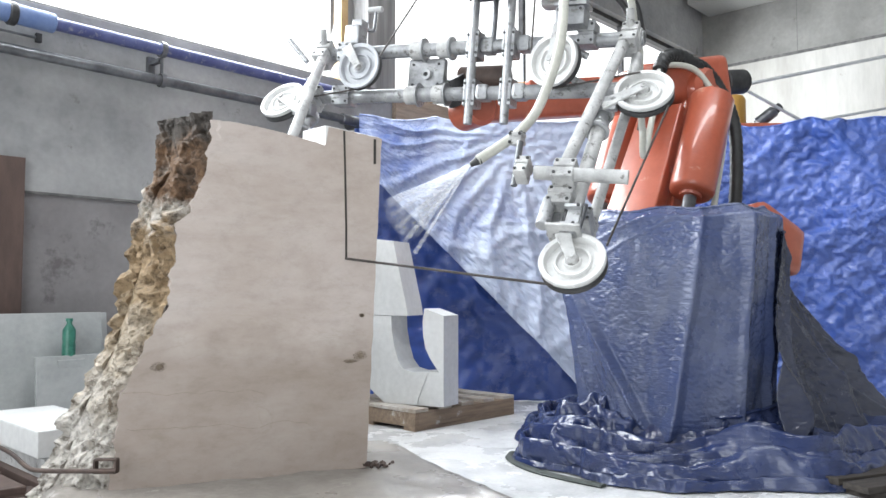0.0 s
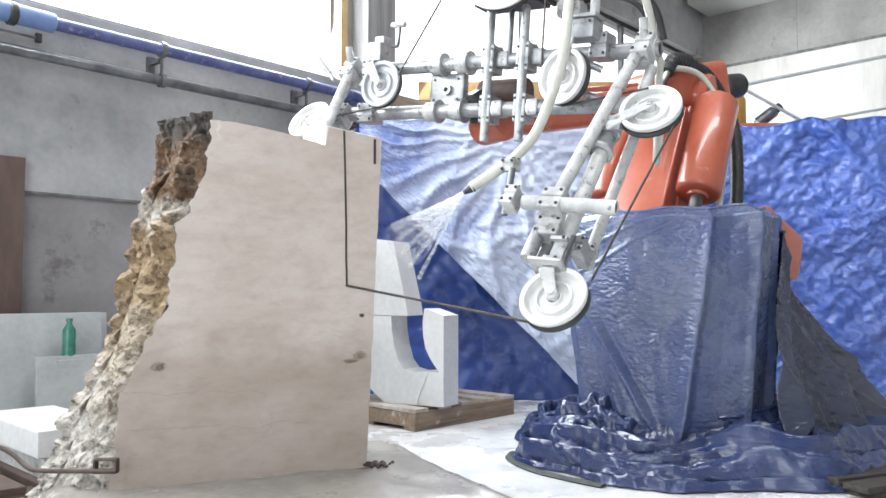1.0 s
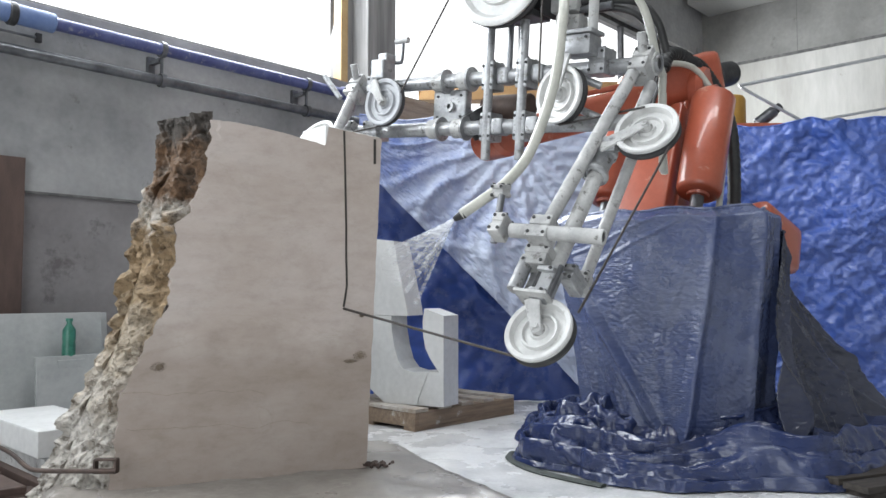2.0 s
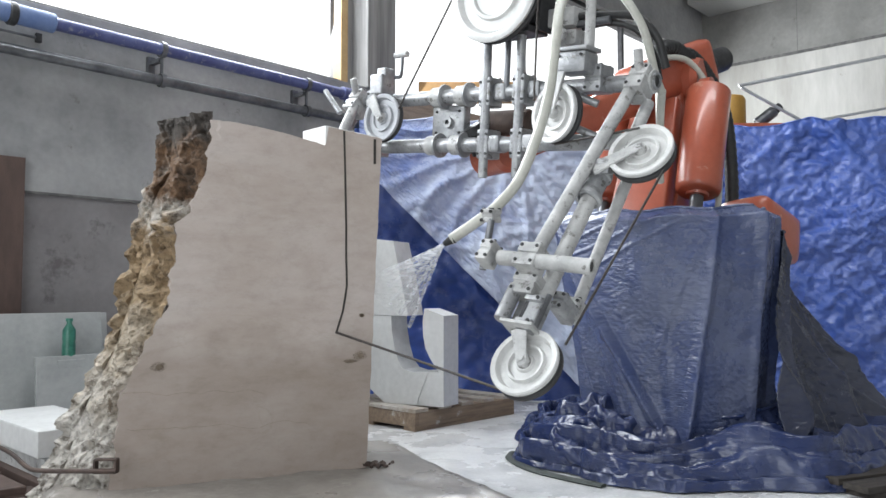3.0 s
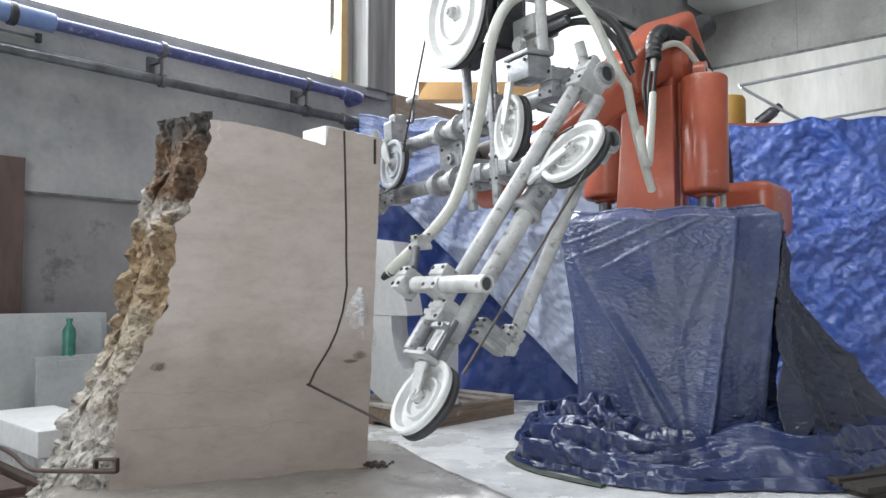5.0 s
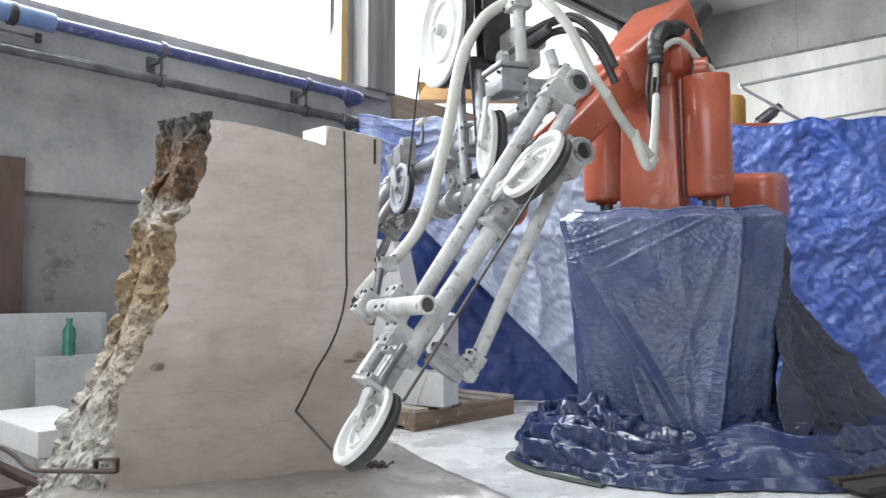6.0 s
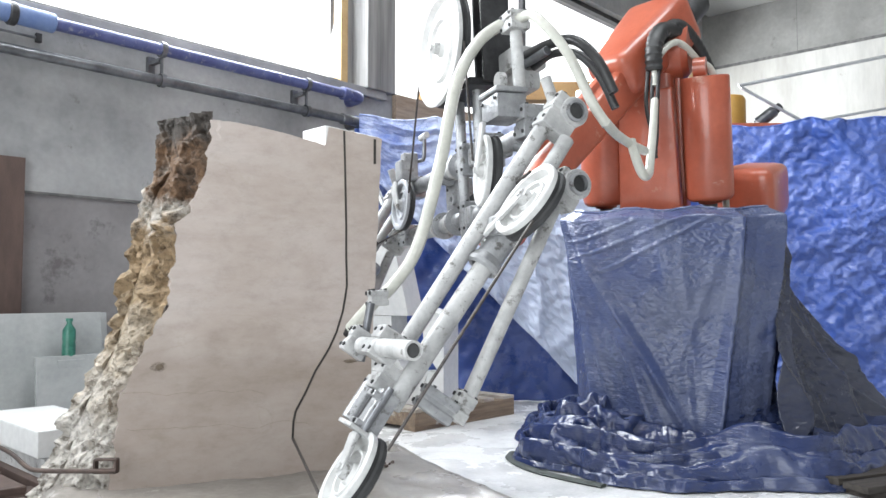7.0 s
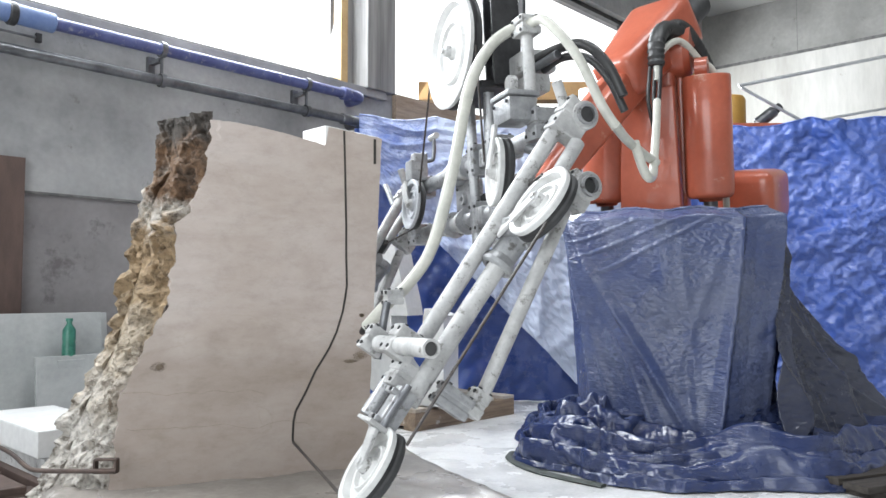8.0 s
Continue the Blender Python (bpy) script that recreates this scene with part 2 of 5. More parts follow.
def wet_floor():
    m, nt, b = mat("wet dusty concrete floor", 0.5)
    big = tex(nt, "ShaderNodeTexNoise", 0.9, Detail=6.0, Roughness=0.6)
    mid = tex(nt, "ShaderNodeTexNoise", 3.2, Detail=9.0, Roughness=0.68)
    grain = tex(nt, "ShaderNodeTexNoise", 60, Detail=4.0)
    # tones raised beyond slurry: the white glare of the wet floor is painted in
    c = ramp(nt, mid.outputs["Fac"], [(0.33, (0.46, 0.46, 0.46)), (0.50, (0.68, 0.68, 0.675)), (0.66, (0.80, 0.80, 0.79))])
    c = mix(nt, 0.3, c, ramp(nt, grain.outputs["Fac"], [(0.3, (0.7, 0.7, 0.7)), (0.7, (1.2, 1.2, 1.2))]), "MULTIPLY")
    nt.links.new(c, b.inputs["Base Color"])
    nt.links.new(ramp(nt, big.outputs["Fac"], [(0.42, (0.10,) * 3), (0.6, (0.55,) * 3)]), b.inputs["Roughness"])
    bump(nt, b, mid.outputs["Fac"], 0.15, 0.01)
    return m


def spray_mist():
    m, nt, b = mat("water spray", 0.6)
    b.inputs["Base Color"].default_value = (0.9, 0.92, 0.95, 1)
    n = tex(nt, "ShaderNodeTexNoise", 9, stretch=(1.2, 8, 8), Detail=5.0)
    co = nt.nodes.new("ShaderNodeTexCoord")
    sep = nt.nodes.new("ShaderNodeSeparateXYZ")
    nt.links.new(co.outputs["Object"], sep.inputs[0])
    span = nt.nodes.new("ShaderNodeMapRange")
    span.inputs["From Min"].default_value, span.inputs["From Max"].default_value = -1.02, -0.47
    nt.links.new(sep.outputs["X"], span.inputs[0])
    thin = nt.nodes.new("ShaderNodeMath")
    thin.operation = "MULTIPLY"
    nt.links.new(ramp(nt, n.outputs["Fac"], [(0.32, (0.06,) * 3), (0.70, (0.62,) * 3)]), thin.inputs[0])
    nt.links.new(span.outputs[0], thin.inputs[1])
    nt.links.new(thin.outputs[0], b.inputs["Alpha"])
    return m


def window_glow():
    """The white overcast sky outside the windows."""
    m = bpy.data.materials.new("overcast sky")
    m.use_nodes = True
    nt = m.node_tree
    nt.nodes.remove(nt.nodes["Principled BSDF"])
    e = nt.nodes.new("ShaderNodeEmission")
    e.inputs[0].default_value, e.inputs[1].default_value = (0.97, 0.985, 1.0, 1), 1.6
    nt.links.new(e.outputs[0], nt.nodes["Material Output"].inputs[0])
    return m


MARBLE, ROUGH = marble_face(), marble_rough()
TARP = tarpaulin("blue tarpaulin", (0.042, 0.088, 0.33), (0.070, 0.135, 0.46), 0.16, 0.6, 0.20, 0.10)
# its pale patches paint sheen on blue plastic, stronger to the right
SHEEN_TARP = tarpaulin("blue tarpaulin with painted pale sheen", (0.10, 0.155, 0.42), (0.16, 0.225, 0.50), 0.13, 0.8, 0.85, 0.15, 0.30, 0.8, (-0.45, 0.75), (0.60, 0.66, 0.78))
# base darkened for the shade on the side facing away; the dust is dust
SHADED_TARP = tarpaulin("dusty tarpaulin darkened as shade", (0.014, 0.019, 0.042), (0.026, 0.032, 0.062), 0.10, 0.4, 0.16, 0.0, 0.16, 0.8, (1.95, 2.7), (0.20, 0.20, 0.21))
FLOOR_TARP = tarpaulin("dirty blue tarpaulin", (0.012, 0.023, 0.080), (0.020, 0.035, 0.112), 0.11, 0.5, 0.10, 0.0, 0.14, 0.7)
DUSTY_TARP = tarpaulin("dusty blue tarpaulin", (0.043, 0.061, 0.146), (0.072, 0.095, 0.202), 0.13, 0.7, 0.25)
FLOOR, SPRAY, SKYLIGHT = wet_floor(), spray_mist(), window_glow()


# ---- building helpers ----
def part(name, bm, material, parent=None, label="", smooth=False, m=None):
    me = bpy.data.meshes.new(name)
    bmesh.ops.recalc_face_normals(bm, faces=bm.faces)
    bm.to_mesh(me)
    bm.free()
    for mm in (material if isinstance(material, (list, tuple)) else [material]):
        me.materials.append(mm)
    if smooth:
        me.shade_smooth()
        me.set_sharp_from_angle(angle=radians(38))
    ob = new(name, me)
    if parent:
        ob.parent = parent
    if m is not None:
        ob.matrix_basis = m
    return tagged(ob, label)


def thing(name, label, category, m=None, group="", kind=""):
    ob = new(name)
    ob.empty_display_size = 0.1
    if m is not None:
        ob.matrix_basis = m
    return tagged(ob, label, category, group, kind)


def box(bm, c, s, bevel=0.0, m=None):
    r = bmesh.ops.create_cube(bm, size=1.0)
    bmesh.ops.scale(bm, vec=s, verts=r["verts"])
    bmesh.ops.translate(bm, vec=c, verts=r["verts"])
    vs = r["verts"]
    if bevel:
        es = list({e for v in vs for e in v.link_edges})
        q = bmesh.ops.bevel(bm, geom=es, offset=bevel, segments=2, affect="EDGES", profile=0.6)
        vs = list({v for f in q["faces"] for v in f.verts} | {v for v in vs if v.is_valid})
    if m is not None:
        bmesh.ops.transform(bm, matrix=m, verts=vs)
    return bm


def axis_pose(a, b):
    """A pose at a whose z runs towards b."""
    a, b = Vector(a), Vector(b)
    return Matrix.Translation(a) @ (b - a).to_track_quat("Z", "Y").to_matrix().to_4x4()


def lathe(bm, profile, m=None, seg=24):
    """Rings (radius, z) turned about z; radius 0 closes an end."""
    m = m or Matrix()
    rows = []
    for r, z in profile:
        if r < 1e-6:
            rows.append([bm.verts.new(m @ Vector((0, 0, z)))])
        else:
            rows.append([bm.verts.new(m @ Vector((r * math.cos(2 * math.pi * k / seg), r * math.sin(2 * math.pi * k / seg), z))) for k in range(seg)])
    for p, q in zip(rows, rows[1:]):
        for k in range(seg):
            j = (k + 1) % seg
            f = [p[k % len(p)], p[j % len(p)], q[j % len(q)], q[k % len(q)]]
            f = list(dict.fromkeys(f))
            if len(f) > 2:
                bm.faces.new(f)
    return bm


def rod(bm, a, b, r, seg=16, r2=None, bore=0.0):
    n = (Vector(b) - Vector(a)).length
    r2 = r if r2 is None else r2
    c = min(r, r2) * 0.12
    if bore:
        pr = [(bore, 0.06), (bore, 0), (r, 0), (r2, n), (bore, n), (bore, n - 0.06), (0, n - 0.06)]
        pr = [(0, 0.06)] + pr
    else:
        pr = [(0, 0), (r - c, 0), (r, c), (r2, n - c), (r2 - c, n), (0, n)]
    return lathe(bm, pr, axis_pose(a, b), seg)


def smooth_path(points, n):
    """Points along a rounded line through those given."""
    p = [Vector(q) for q in points]
    p = [2 * p[0] - p[1]] + p + [2 * p[-1] - p[-2]]
    out = []
    for i in range(1, len(p) - 2):
        for k in range(n):
            t = k / n
            a, b, c, d = p[i - 1:i + 3]
            out.append(0.5 * ((2 * b) + (c - a) * t + (2 * a - 5 * b + 4 * c - d) * t * t + (3 * b - a - 3 * c + d) * t ** 3))
    return out + [p[-2]]


def pipe(bm, points, r, n=6, seg=12, ribs=0.0):
    path = smooth_path(points, n)
    rings = []
    side = None
    for i, c in enumerate(path):
        d = (path[min(i + 1, len(path) - 1)] - path[max(i - 1, 0)]).normalized()
        if side is None:
            side = d.orthogonal().normalized()
        side = (side - d * side.dot(d)).normalized()
        up = d.cross(side)
        rr = r * (1 + (ribs if i % 2 else -ribs))
        rings.append([bm.verts.new(c + rr * (side * math.cos(2 * math.pi * k / seg) + up * math.sin(2 * math.pi * k / seg))) for k in range(seg)])
    for p, q in zip(rings, rings[1:]):
        for k in range(seg):
            bm.faces.new([p[k], p[(k + 1) % seg], q[(k + 1) % seg], q[k]])
    bm.faces.new(rings[0])
    bm.faces.new(rings[-1])
    return bm


def B():
    return bmesh.new()


def lerp_table(table, x):
    xs = [row[0] for row in table]
    return [float(np.interp(x, xs, [row[k] for row in table])) for k in range(1, len(table[0]))]


def ridged(x):
    return 1 - abs(2 * (x - math.floor(x)) - 1)


# ---- the hall ----
def structure(name, bm, material, label, smooth=False, m=ROOM):
    ob = part(name, bm, material, None, label, smooth, m)
    return tagged(ob, label, name.split("_")[0], kind="structure")


structure("floor", box(B(), (3.0, -0.5, -0.1), (16, 11, 0.2)), FLOOR, "wet grey concrete workshop floor with white stone slurry and painted glare")

wall = B()
box(wall, (3.0, WALL_Y + 0.15, (1.40 + SILL) / 2), (14.6, 0.3, SILL - 1.40))
box(wall, (3.0, WALL_Y + 0.15, (HEAD + ROOF) / 2), (14.6, 0.3, ROOF - HEAD))
wall_window = structure("wall_window", wall, CONCRETE, "stained grey concrete wall below a long window band")
structure("wall_lower", box(B(), (3.0, WALL_Y + 0.153, 0.70), (14.6, 0.3, 1.40)), LOWER_PANEL, "dark stained lower panel of the concrete wall")
box_bm = B()
box(box_bm, (WALL_X + 0.15, -0.5, 3.89 / 2), (0.3, 10.5, 3.89))
wall_end = structure("wall_end", box_bm, PALE_CONCRETE, "pale concrete end wall with water stains")
structure("wall_upper", box(B(), (WALL_X + 0.145, -0.5, (3.89 + ROOF) / 2), (0.3, 10.5, ROOF - 3.89)), GREY_PANEL, "grey stained upper panel of the end wall")
box_bm = B()
box(box_bm, (3.0, -5.45, ROOF / 2), (14.6, 0.3, ROOF))
structure("wall_side", box_bm, CONCRETE, "plain grey concrete side wall")
# unseen wall, its gate assumed so that fill light can enter behind the camera
gate = B()
box(gate, (-4.15, 3.2, ROOF / 2), (0.3, 3.1, ROOF))
box(gate, (-4.15, -0.9, (4.4 + ROOF) / 2), (0.3, 5.1, ROOF - 4.4))
box(gate, (-4.15, -4.4, ROOF / 2), (0.3, 1.9, ROOF))
structure("wall_gate", gate, CONCRETE, "unseen concrete wall with an assumed tall open gate")
roof = B()
box(roof, (3.0, 3.12, ROOF + 0.1), (14.9, 3.56, 0.2))
box(roof, (3.0, -2.52, ROOF + 0.1), (14.9, 6.36, 0.2))
box(roof, (-2.2, 1.0, ROOF + 0.1), (4.5, 0.68, 0.2))
box(roof, (8.0, 1.0, ROOF + 0.1), (4.9, 0.68, 0.2))
structure("ceiling", roof, CEILING, "grey concrete ceiling with a long roof light")
structure("backdrop", box(B(), (3.0, WALL_Y + 2.2, 3.6), (26, 0.05, 7.0)), SKYLIGHT, "white overcast sky outside the windows")

# panel joints, beam and column
structure("trim_joint", box(B(), (2.6, WALL_Y - 0.004, 1.40), (6.0, 0.012, 0.014)), SEAM, "dark joint between concrete wall panels")
structure("trim_joint", box(B(), (WALL_X - 0.004, 0.5, 3.885), (0.014, 8.0, 0.036)), SEAM, "dark joint between pale wall panels")
structure("trim_joint", box(B(), (WALL_X - 0.002, 3.35, 4.6), (0.008, 0.006, 1.42)), SEAM, "upright joint between pale wall panels")
beam = B()
box(beam, (9.95, 1.2, 5.3), (0.66, 6.6, 1.4), 0.02)
structure("beam_ceiling", beam, CEILING, "deep grey concrete ceiling beam")
structure("trim_sill", box(B(), (5.6, WALL_Y - 0.03, SILL - 0.10), (2.4, 0.05, 0.20), 0.006), SILL_WOOD, "weathered brown wooden board below the window")
structure("trim_ledge", box(B(), (0.2, WALL_Y - 0.02, SILL - 0.035), (8.2, 0.06, 0.07), 0.008), CONCRETE, "chipped concrete ledge below the windows")
structure("column_concrete", box(B(), (4.22, WALL_Y + 0.11, 4.22), (0.30, 0.38, 3.56), 0.012), STREAKED, "grey concrete column between two windows")


def window(name, x0, x1):
    root = thing(name, "large window with an ochre frame, white sky outside", "window", ROOM, kind="structure")
    y = WALL_Y + 0.12
    for s in (x0 + 0.035, x1 - 0.035):
        part("window_frame", box(B(), (s, y, (SILL + HEAD) / 2), (0.07, 0.09, HEAD - SILL), 0.006), FRAME_WOOD, root)
    for z in (SILL + 0.025, HEAD - 0.025):
        part("window_frame", box(B(), ((x0 + x1) / 2, y, z), (x1 - x0 - 0.14, 0.08, 0.05), 0.005), DARK_STEEL, root)
    k = max(1, round((x1 - x0) / 2.3))
    for i in range(1, k):
        part("mullion", box(B(), (x0 + (x1 - x0) * i / k, y, (SILL + HEAD) / 2), (0.05, 0.06, HEAD - SILL - 0.1), 0.004), STEEL_PIPE, root)
    return root


structure("trim_reveal", box(B(), (4.035, WALL_Y + 0.20, (SILL + HEAD) / 2), (0.066, 0.20, HEAD - SILL), 0.004), STREAKED, "streaked concrete reveal beside the window")
window("window_1", -4.0, 4.0)
window("window_2", 4.375, 10.25)


def run_pipe(name, label, z, r, x0, x1, material, y=4.44, coupler=False):
    root = thing(name, label, "pipe", ROOM)
    part("pipe_run", rod(B(), (x0, y, z), (x1, y, z), r, 18), material, root, smooth=True)
    part("elbow", pipe(B(), [(x1 - 0.02, y, z), (x1 + 0.07, y + 0.01, z), (x1 + 0.10, y + 0.09, z), (x1 + 0.10, WALL_Y, z)], r * 1.25), material, root, smooth=True)
    part("collar", rod(B(), (x1 - 0.10, y, z), (x1 - 0.02, y, z), r * 1.35, 18), material, root, smooth=True)
    for x in (2.33, 3.42):
        if coupler:
            b = B()
            box(b, (x, y + 0.10, z - 0.06), (0.030, 0.16, 0.022))
            box(b, (x, y + 0.145, z - 0.075), (0.045, 0.03, 0.11))
            box(b, (x, y + 0.005, z - 0.10), (0.014, 0.014, 0.15))
            part("bracket", b, STEEL_PIPE, root)
        part("clip", lathe(B(), [(r + 0.002, 0), (r + 0.012, 0), (r + 0.012, 0.03), (r + 0.002, 0.03)], axis_pose((x - 0.015, y, z), (x + 1, y, z))), STEEL_PIPE, root, smooth=True)
    if coupler:
        part("coupling", rod(B(), (1.15, y, z + 0.01), (1.70, y, z), r * 1.5, 18), LIGHT_BLUE, root, "light blue plastic coupling", True)
        for x in (1.46,):
            part("coupling_ring", rod(B(), (x, y, z), (x + 0.045, y, z), r * 1.75, 18), DARK_STEEL, root, smooth=True)
    return root


run_pipe("water_pipe", "blue painted water pipe clipped along the concrete wall", 2.318, 0.036, 0.0, 3.84, BLUE_PIPE, coupler=True)
run_pipe("air_pipe", "dark galvanised pipe clipped along the concrete wall", 2.128, 0.030, 0.0, 3.84, STEEL_PIPE)
rodlet = thing("steel_rod", "thin steel rod fixed on the concrete wall", "rod", ROOM)
part("rod", rod(B(), (1.1, 4.58, 2.262), (1.66, 4.58, 2.262), 0.008, 10), STEEL_PIPE, rodlet, smooth=True)
part("end_clip", box(B(), (1.67, 4.58, 2.262), (0.03, 0.03, 0.05), 0.003), DARK_STEEL, rodlet)
board = thing("wooden_board", "tall brown wooden board standing against the wall", "board", ROOM)
part("panel", box(B(), (1.30, 4.56, 0.79), (0.62, 0.03, 1.58), 0.003), BROWN_BOARD, board)


# ---- stone things by the wall ----
def leaning_slab(label, x0, x1, h, y, thick=0.03, lean=7):
    root = thing("stone_slab", label, "slab", ROOM @ pose((x0 + x1) / 2, y, 0, -lean), group="slabs at the wall")
    part("panel", box(B(), (0, 0, h / 2), (x1 - x0, thick, h), 0.004), SLAB, root)
    return root


leaning_slab("pale grey stone slab leaning on the wall", 0.9, 1.98, 0.745, 4.33)
leaning_slab("grey stone slab leaning behind another slab", 1.90, 2.05, 0.74, 4.42)
leaning_slab("small pale slab leaning before larger slab", 1.58, 1.90, 0.525, 4.20, 0.022)
bottle = thing("plastic_bottle", "green plastic bottle with a cap behind slabs", "bottle", ROOM @ pose(1.757, 4.285, 0.50) @ Matrix.Scale(0.9, 4))
part("body", lathe(B(), [(0, 0), (0.035, 0.004), (0.037, 0.02), (0.037, 0.08), (0.034, 0.10), (0.037, 0.12), (0.036, 0.17), (0.015, 0.205), (0.015, 0.22), (0, 0.22)], None, 20), GREEN, bottle, smooth=True)
part("cap", lathe(B(), [(0, 0.22), (0.02, 0.22), (0.02, 0.238), (0, 0.238)], None, 16), GREEN, bottle)
ledge = thing("stone_offcut", "grey stone offcut standing behind the small slab", "stone", ROOM @ pose(1.757, 4.285, 0))
part("piece", box(B(), (0, 0, 0.25), (0.14, 0.08, 0.50), 0.006), SLAB, ledge)


# ---- the marble block ----
FACE = Matrix.Translation((-0.28, 3.15, 0)) @ Matrix.Rotation(math.atan2(0.42, 0.9075), 4, "Z")   # x along the sawn face, y into the block
# height: where the sawn face ends on the broken side, and how far the crust reaches
EDGE = [(0.10, -0.965, -1.24), (0.25, -0.945, -1.15), (0.37, -0.932, -1.115), (0.49, -0.922, -1.055), (0.63, -0.857, -0.985), (0.80, -0.776, -0.945),
        (0.95, -0.750, -0.90), (1.09, -0.753, -0.885), (1.125, -0.700, -0.88), (1.20, -0.680, -0.875), (1.30, -0.647, -0.81), (1.49, -0.632, -0.80)]


def block_top(u):
    """Height of the sawn top along the face."""
    if u > -0.195:
        return 1.50 - 0.13 * (u + 0.19) + 0.004 * noise.noise((u * 40, 0, 0))
    a = min(1.0, max(0.0, (u + 0.62) / 0.43))
    return 1.487 - 0.066 * a ** 1.7 + 0.004 * noise.noise((u * 40, 3, 0))


def marble_block():
    root = thing("marble_block", "cream marble block with a sawn face and a brown broken side", "stone", FACE)
    bm = B()
    nz, nu = 110, 60
    rows = []
    for j in range(nz + 1):
        w = j / nz
        z = 0.165 + w * 1.33
        e, _ = lerp_table(EDGE, z)
        e += 0.018 * noise.fractal((0, 0, z * 16), 0.8, 2.0, 4) * (1 if j < nz else 0.4)
        right = -0.022 + 0.060 * w + 0.004 * noise.noise((0, 5, z * 14))
        row = []
        for i in range(nu + 1):
            s = i / nu
            u = right + (e - right) * s
            top = block_top(u)
            zz = min(0.165 + 1.345 * w, top)
            chip = 0.012 * max(0.0, noise.noise((u * 9, 2, zz * 9)) - 0.2) * (1 if s > 0.96 or s < 0.02 else 0)
            row.append(bm.verts.new((u, chip, zz)))
        rows.append(row)
    for p, q in zip(rows, rows[1:]):
        for i in range(nu):
            bm.faces.new([p[i], p[i + 1], q[i + 1], q[i]])
    edge = [e for e in bm.edges if e.is_boundary]
    ex = bmesh.ops.extrude_edge_only(bm, edges=edge)
    vs = [g for g in ex["geom"] if isinstance(g, bmesh.types.BMVert)]
    for v in vs:
        v.co.y += 0.36
        if v.co.x > -0.1:
            v.co.x -= 0.05
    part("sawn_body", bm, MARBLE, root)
    # the broken crust on the side
    bm = B()
    nz, nc = 400, 70
    rows = []
    for j in range(nz + 1):
        z = 0.02 + 1.50 * j / nz
        e, o = lerp_table(EDGE, max(0.1, z))
        row = []
        for i in range(nc + 1):
            s = i / nc
            u = e + 0.012 + (o - e) * s
            y = 0.02 + 0.27 * s ** 1.5
            p = Vector((u * 1.0, y, z))
            k = math.sin(math.pi * min(1, s * 1.2 + 0.12)) ** 0.6 if s < 0.75 else 0.8
            slab = noise.multi_fractal((p.x * 5 + 3, p.y * 5, p.z * 9), 0.9, 2.1, 4)
            d = 0.030 * noise.fractal(p * 8, 0.8, 2.2, 6) + 0.036 * min(1.0, (1.52 - z) * 6) * (ridged(p.z * 7 + p.x * 4 + 1.6 * noise.noise(p * 7)) - 0.5) + 0.020 * (slab - 1.0) + 0.012 * noise.noise(p * 24) + 0.050 * noise.voronoi(Vector((p.x * 11, p.y * 11, p.z * 15 + 6 * p.x)))[0][0] + 0.022 * noise.voronoi(p * 34)[0][0] + 0.008 * noise.noise(p * 95) - 0.035
            row.append(bm.verts.new((u - d * k * 0.75, y - d * k * 0.9 - 0.012 * k, z + 0.008 * noise.noise(p * 30))))
        rows.append(row)
    for p, q in zip(rows, rows[1:]):
        for i in range(nc):
            bm.faces.new([p[i], p[i + 1], q[i + 1], q[i]])
    top = [v for v in rows[-1]]
    back = bm.verts.new((-0.62, 0.30, 1.50))
    for a, b in zip(top, top[1:]):
        bm.faces.new([a, b, back])
    part("broken_side", bm, ROUGH, root, "rough brown and ochre broken crust", True)
    # raised remnant above the sawn top
    bm = B()
    box(bm, (-0.085, 0.175, 1.45), (0.226, 0.344, 0.10), 0.004)
    for v in bm.verts:
        if v.co.z > 1.45:
            v.co.z += 0.004 - 0.13 * (v.co.x + 0.197) + 0.12 * v.co.y
    part("raised_corner", bm, CUT_WHITE, root, "fresh white cut corner")
    # a brown flaw and the old short slit
    for (u, z, w, h) in ((-0.052, 0.604, 0.030, 0.020), (-0.090, 0.582, 0.034, 0.008), (-0.80, 0.588, 0.030, 0.020), (-0.045, 0.76, 0.012, 0.008), (-0.955, 0.46, 0.012, 0.05)):
        b = B()
        for _ in range(190):
            a, r = random.uniform(0, 6.28), random.random() ** 0.8
            s = random.uniform(0.0006, 0.0042) * (1.2 - r)
            lathe(b, [(0, -0.0015), (s, 0), (s * 0.5, 0.002), (0, 0.002)], Matrix.Translation((u + w * r * math.cos(a), -0.001, z + h * r * math.sin(a))) @ Matrix.Rotation(radians(90), 4, "X"), 7)
        part("stain", b, STAIN, root, "brown flaw in the stone")
    for z0, u0, u1, k in ((0.500, -0.915, -0.42, 3.0), (0.375, -0.90, -0.25, 8.0)):
        line = [(u0 + (u1 - u0) * i / 24, 0.0004, z0 + 0.02 * noise.noise((i * 0.22, k, 0)) + 0.006 * noise.noise((i * 0.9, k, 2)) - 0.02 * i / 24) for i in range(25)]
        part("crack", pipe(B(), line, 0.0007, 2, 5), STAIN, root, "fine brown crack")
    part("old_slit", box(B(), (0.006, -0.001, 1.415), (0.009, 0.006, 0.10)), SLIT, root)
    return root


BLOCK = marble_block()

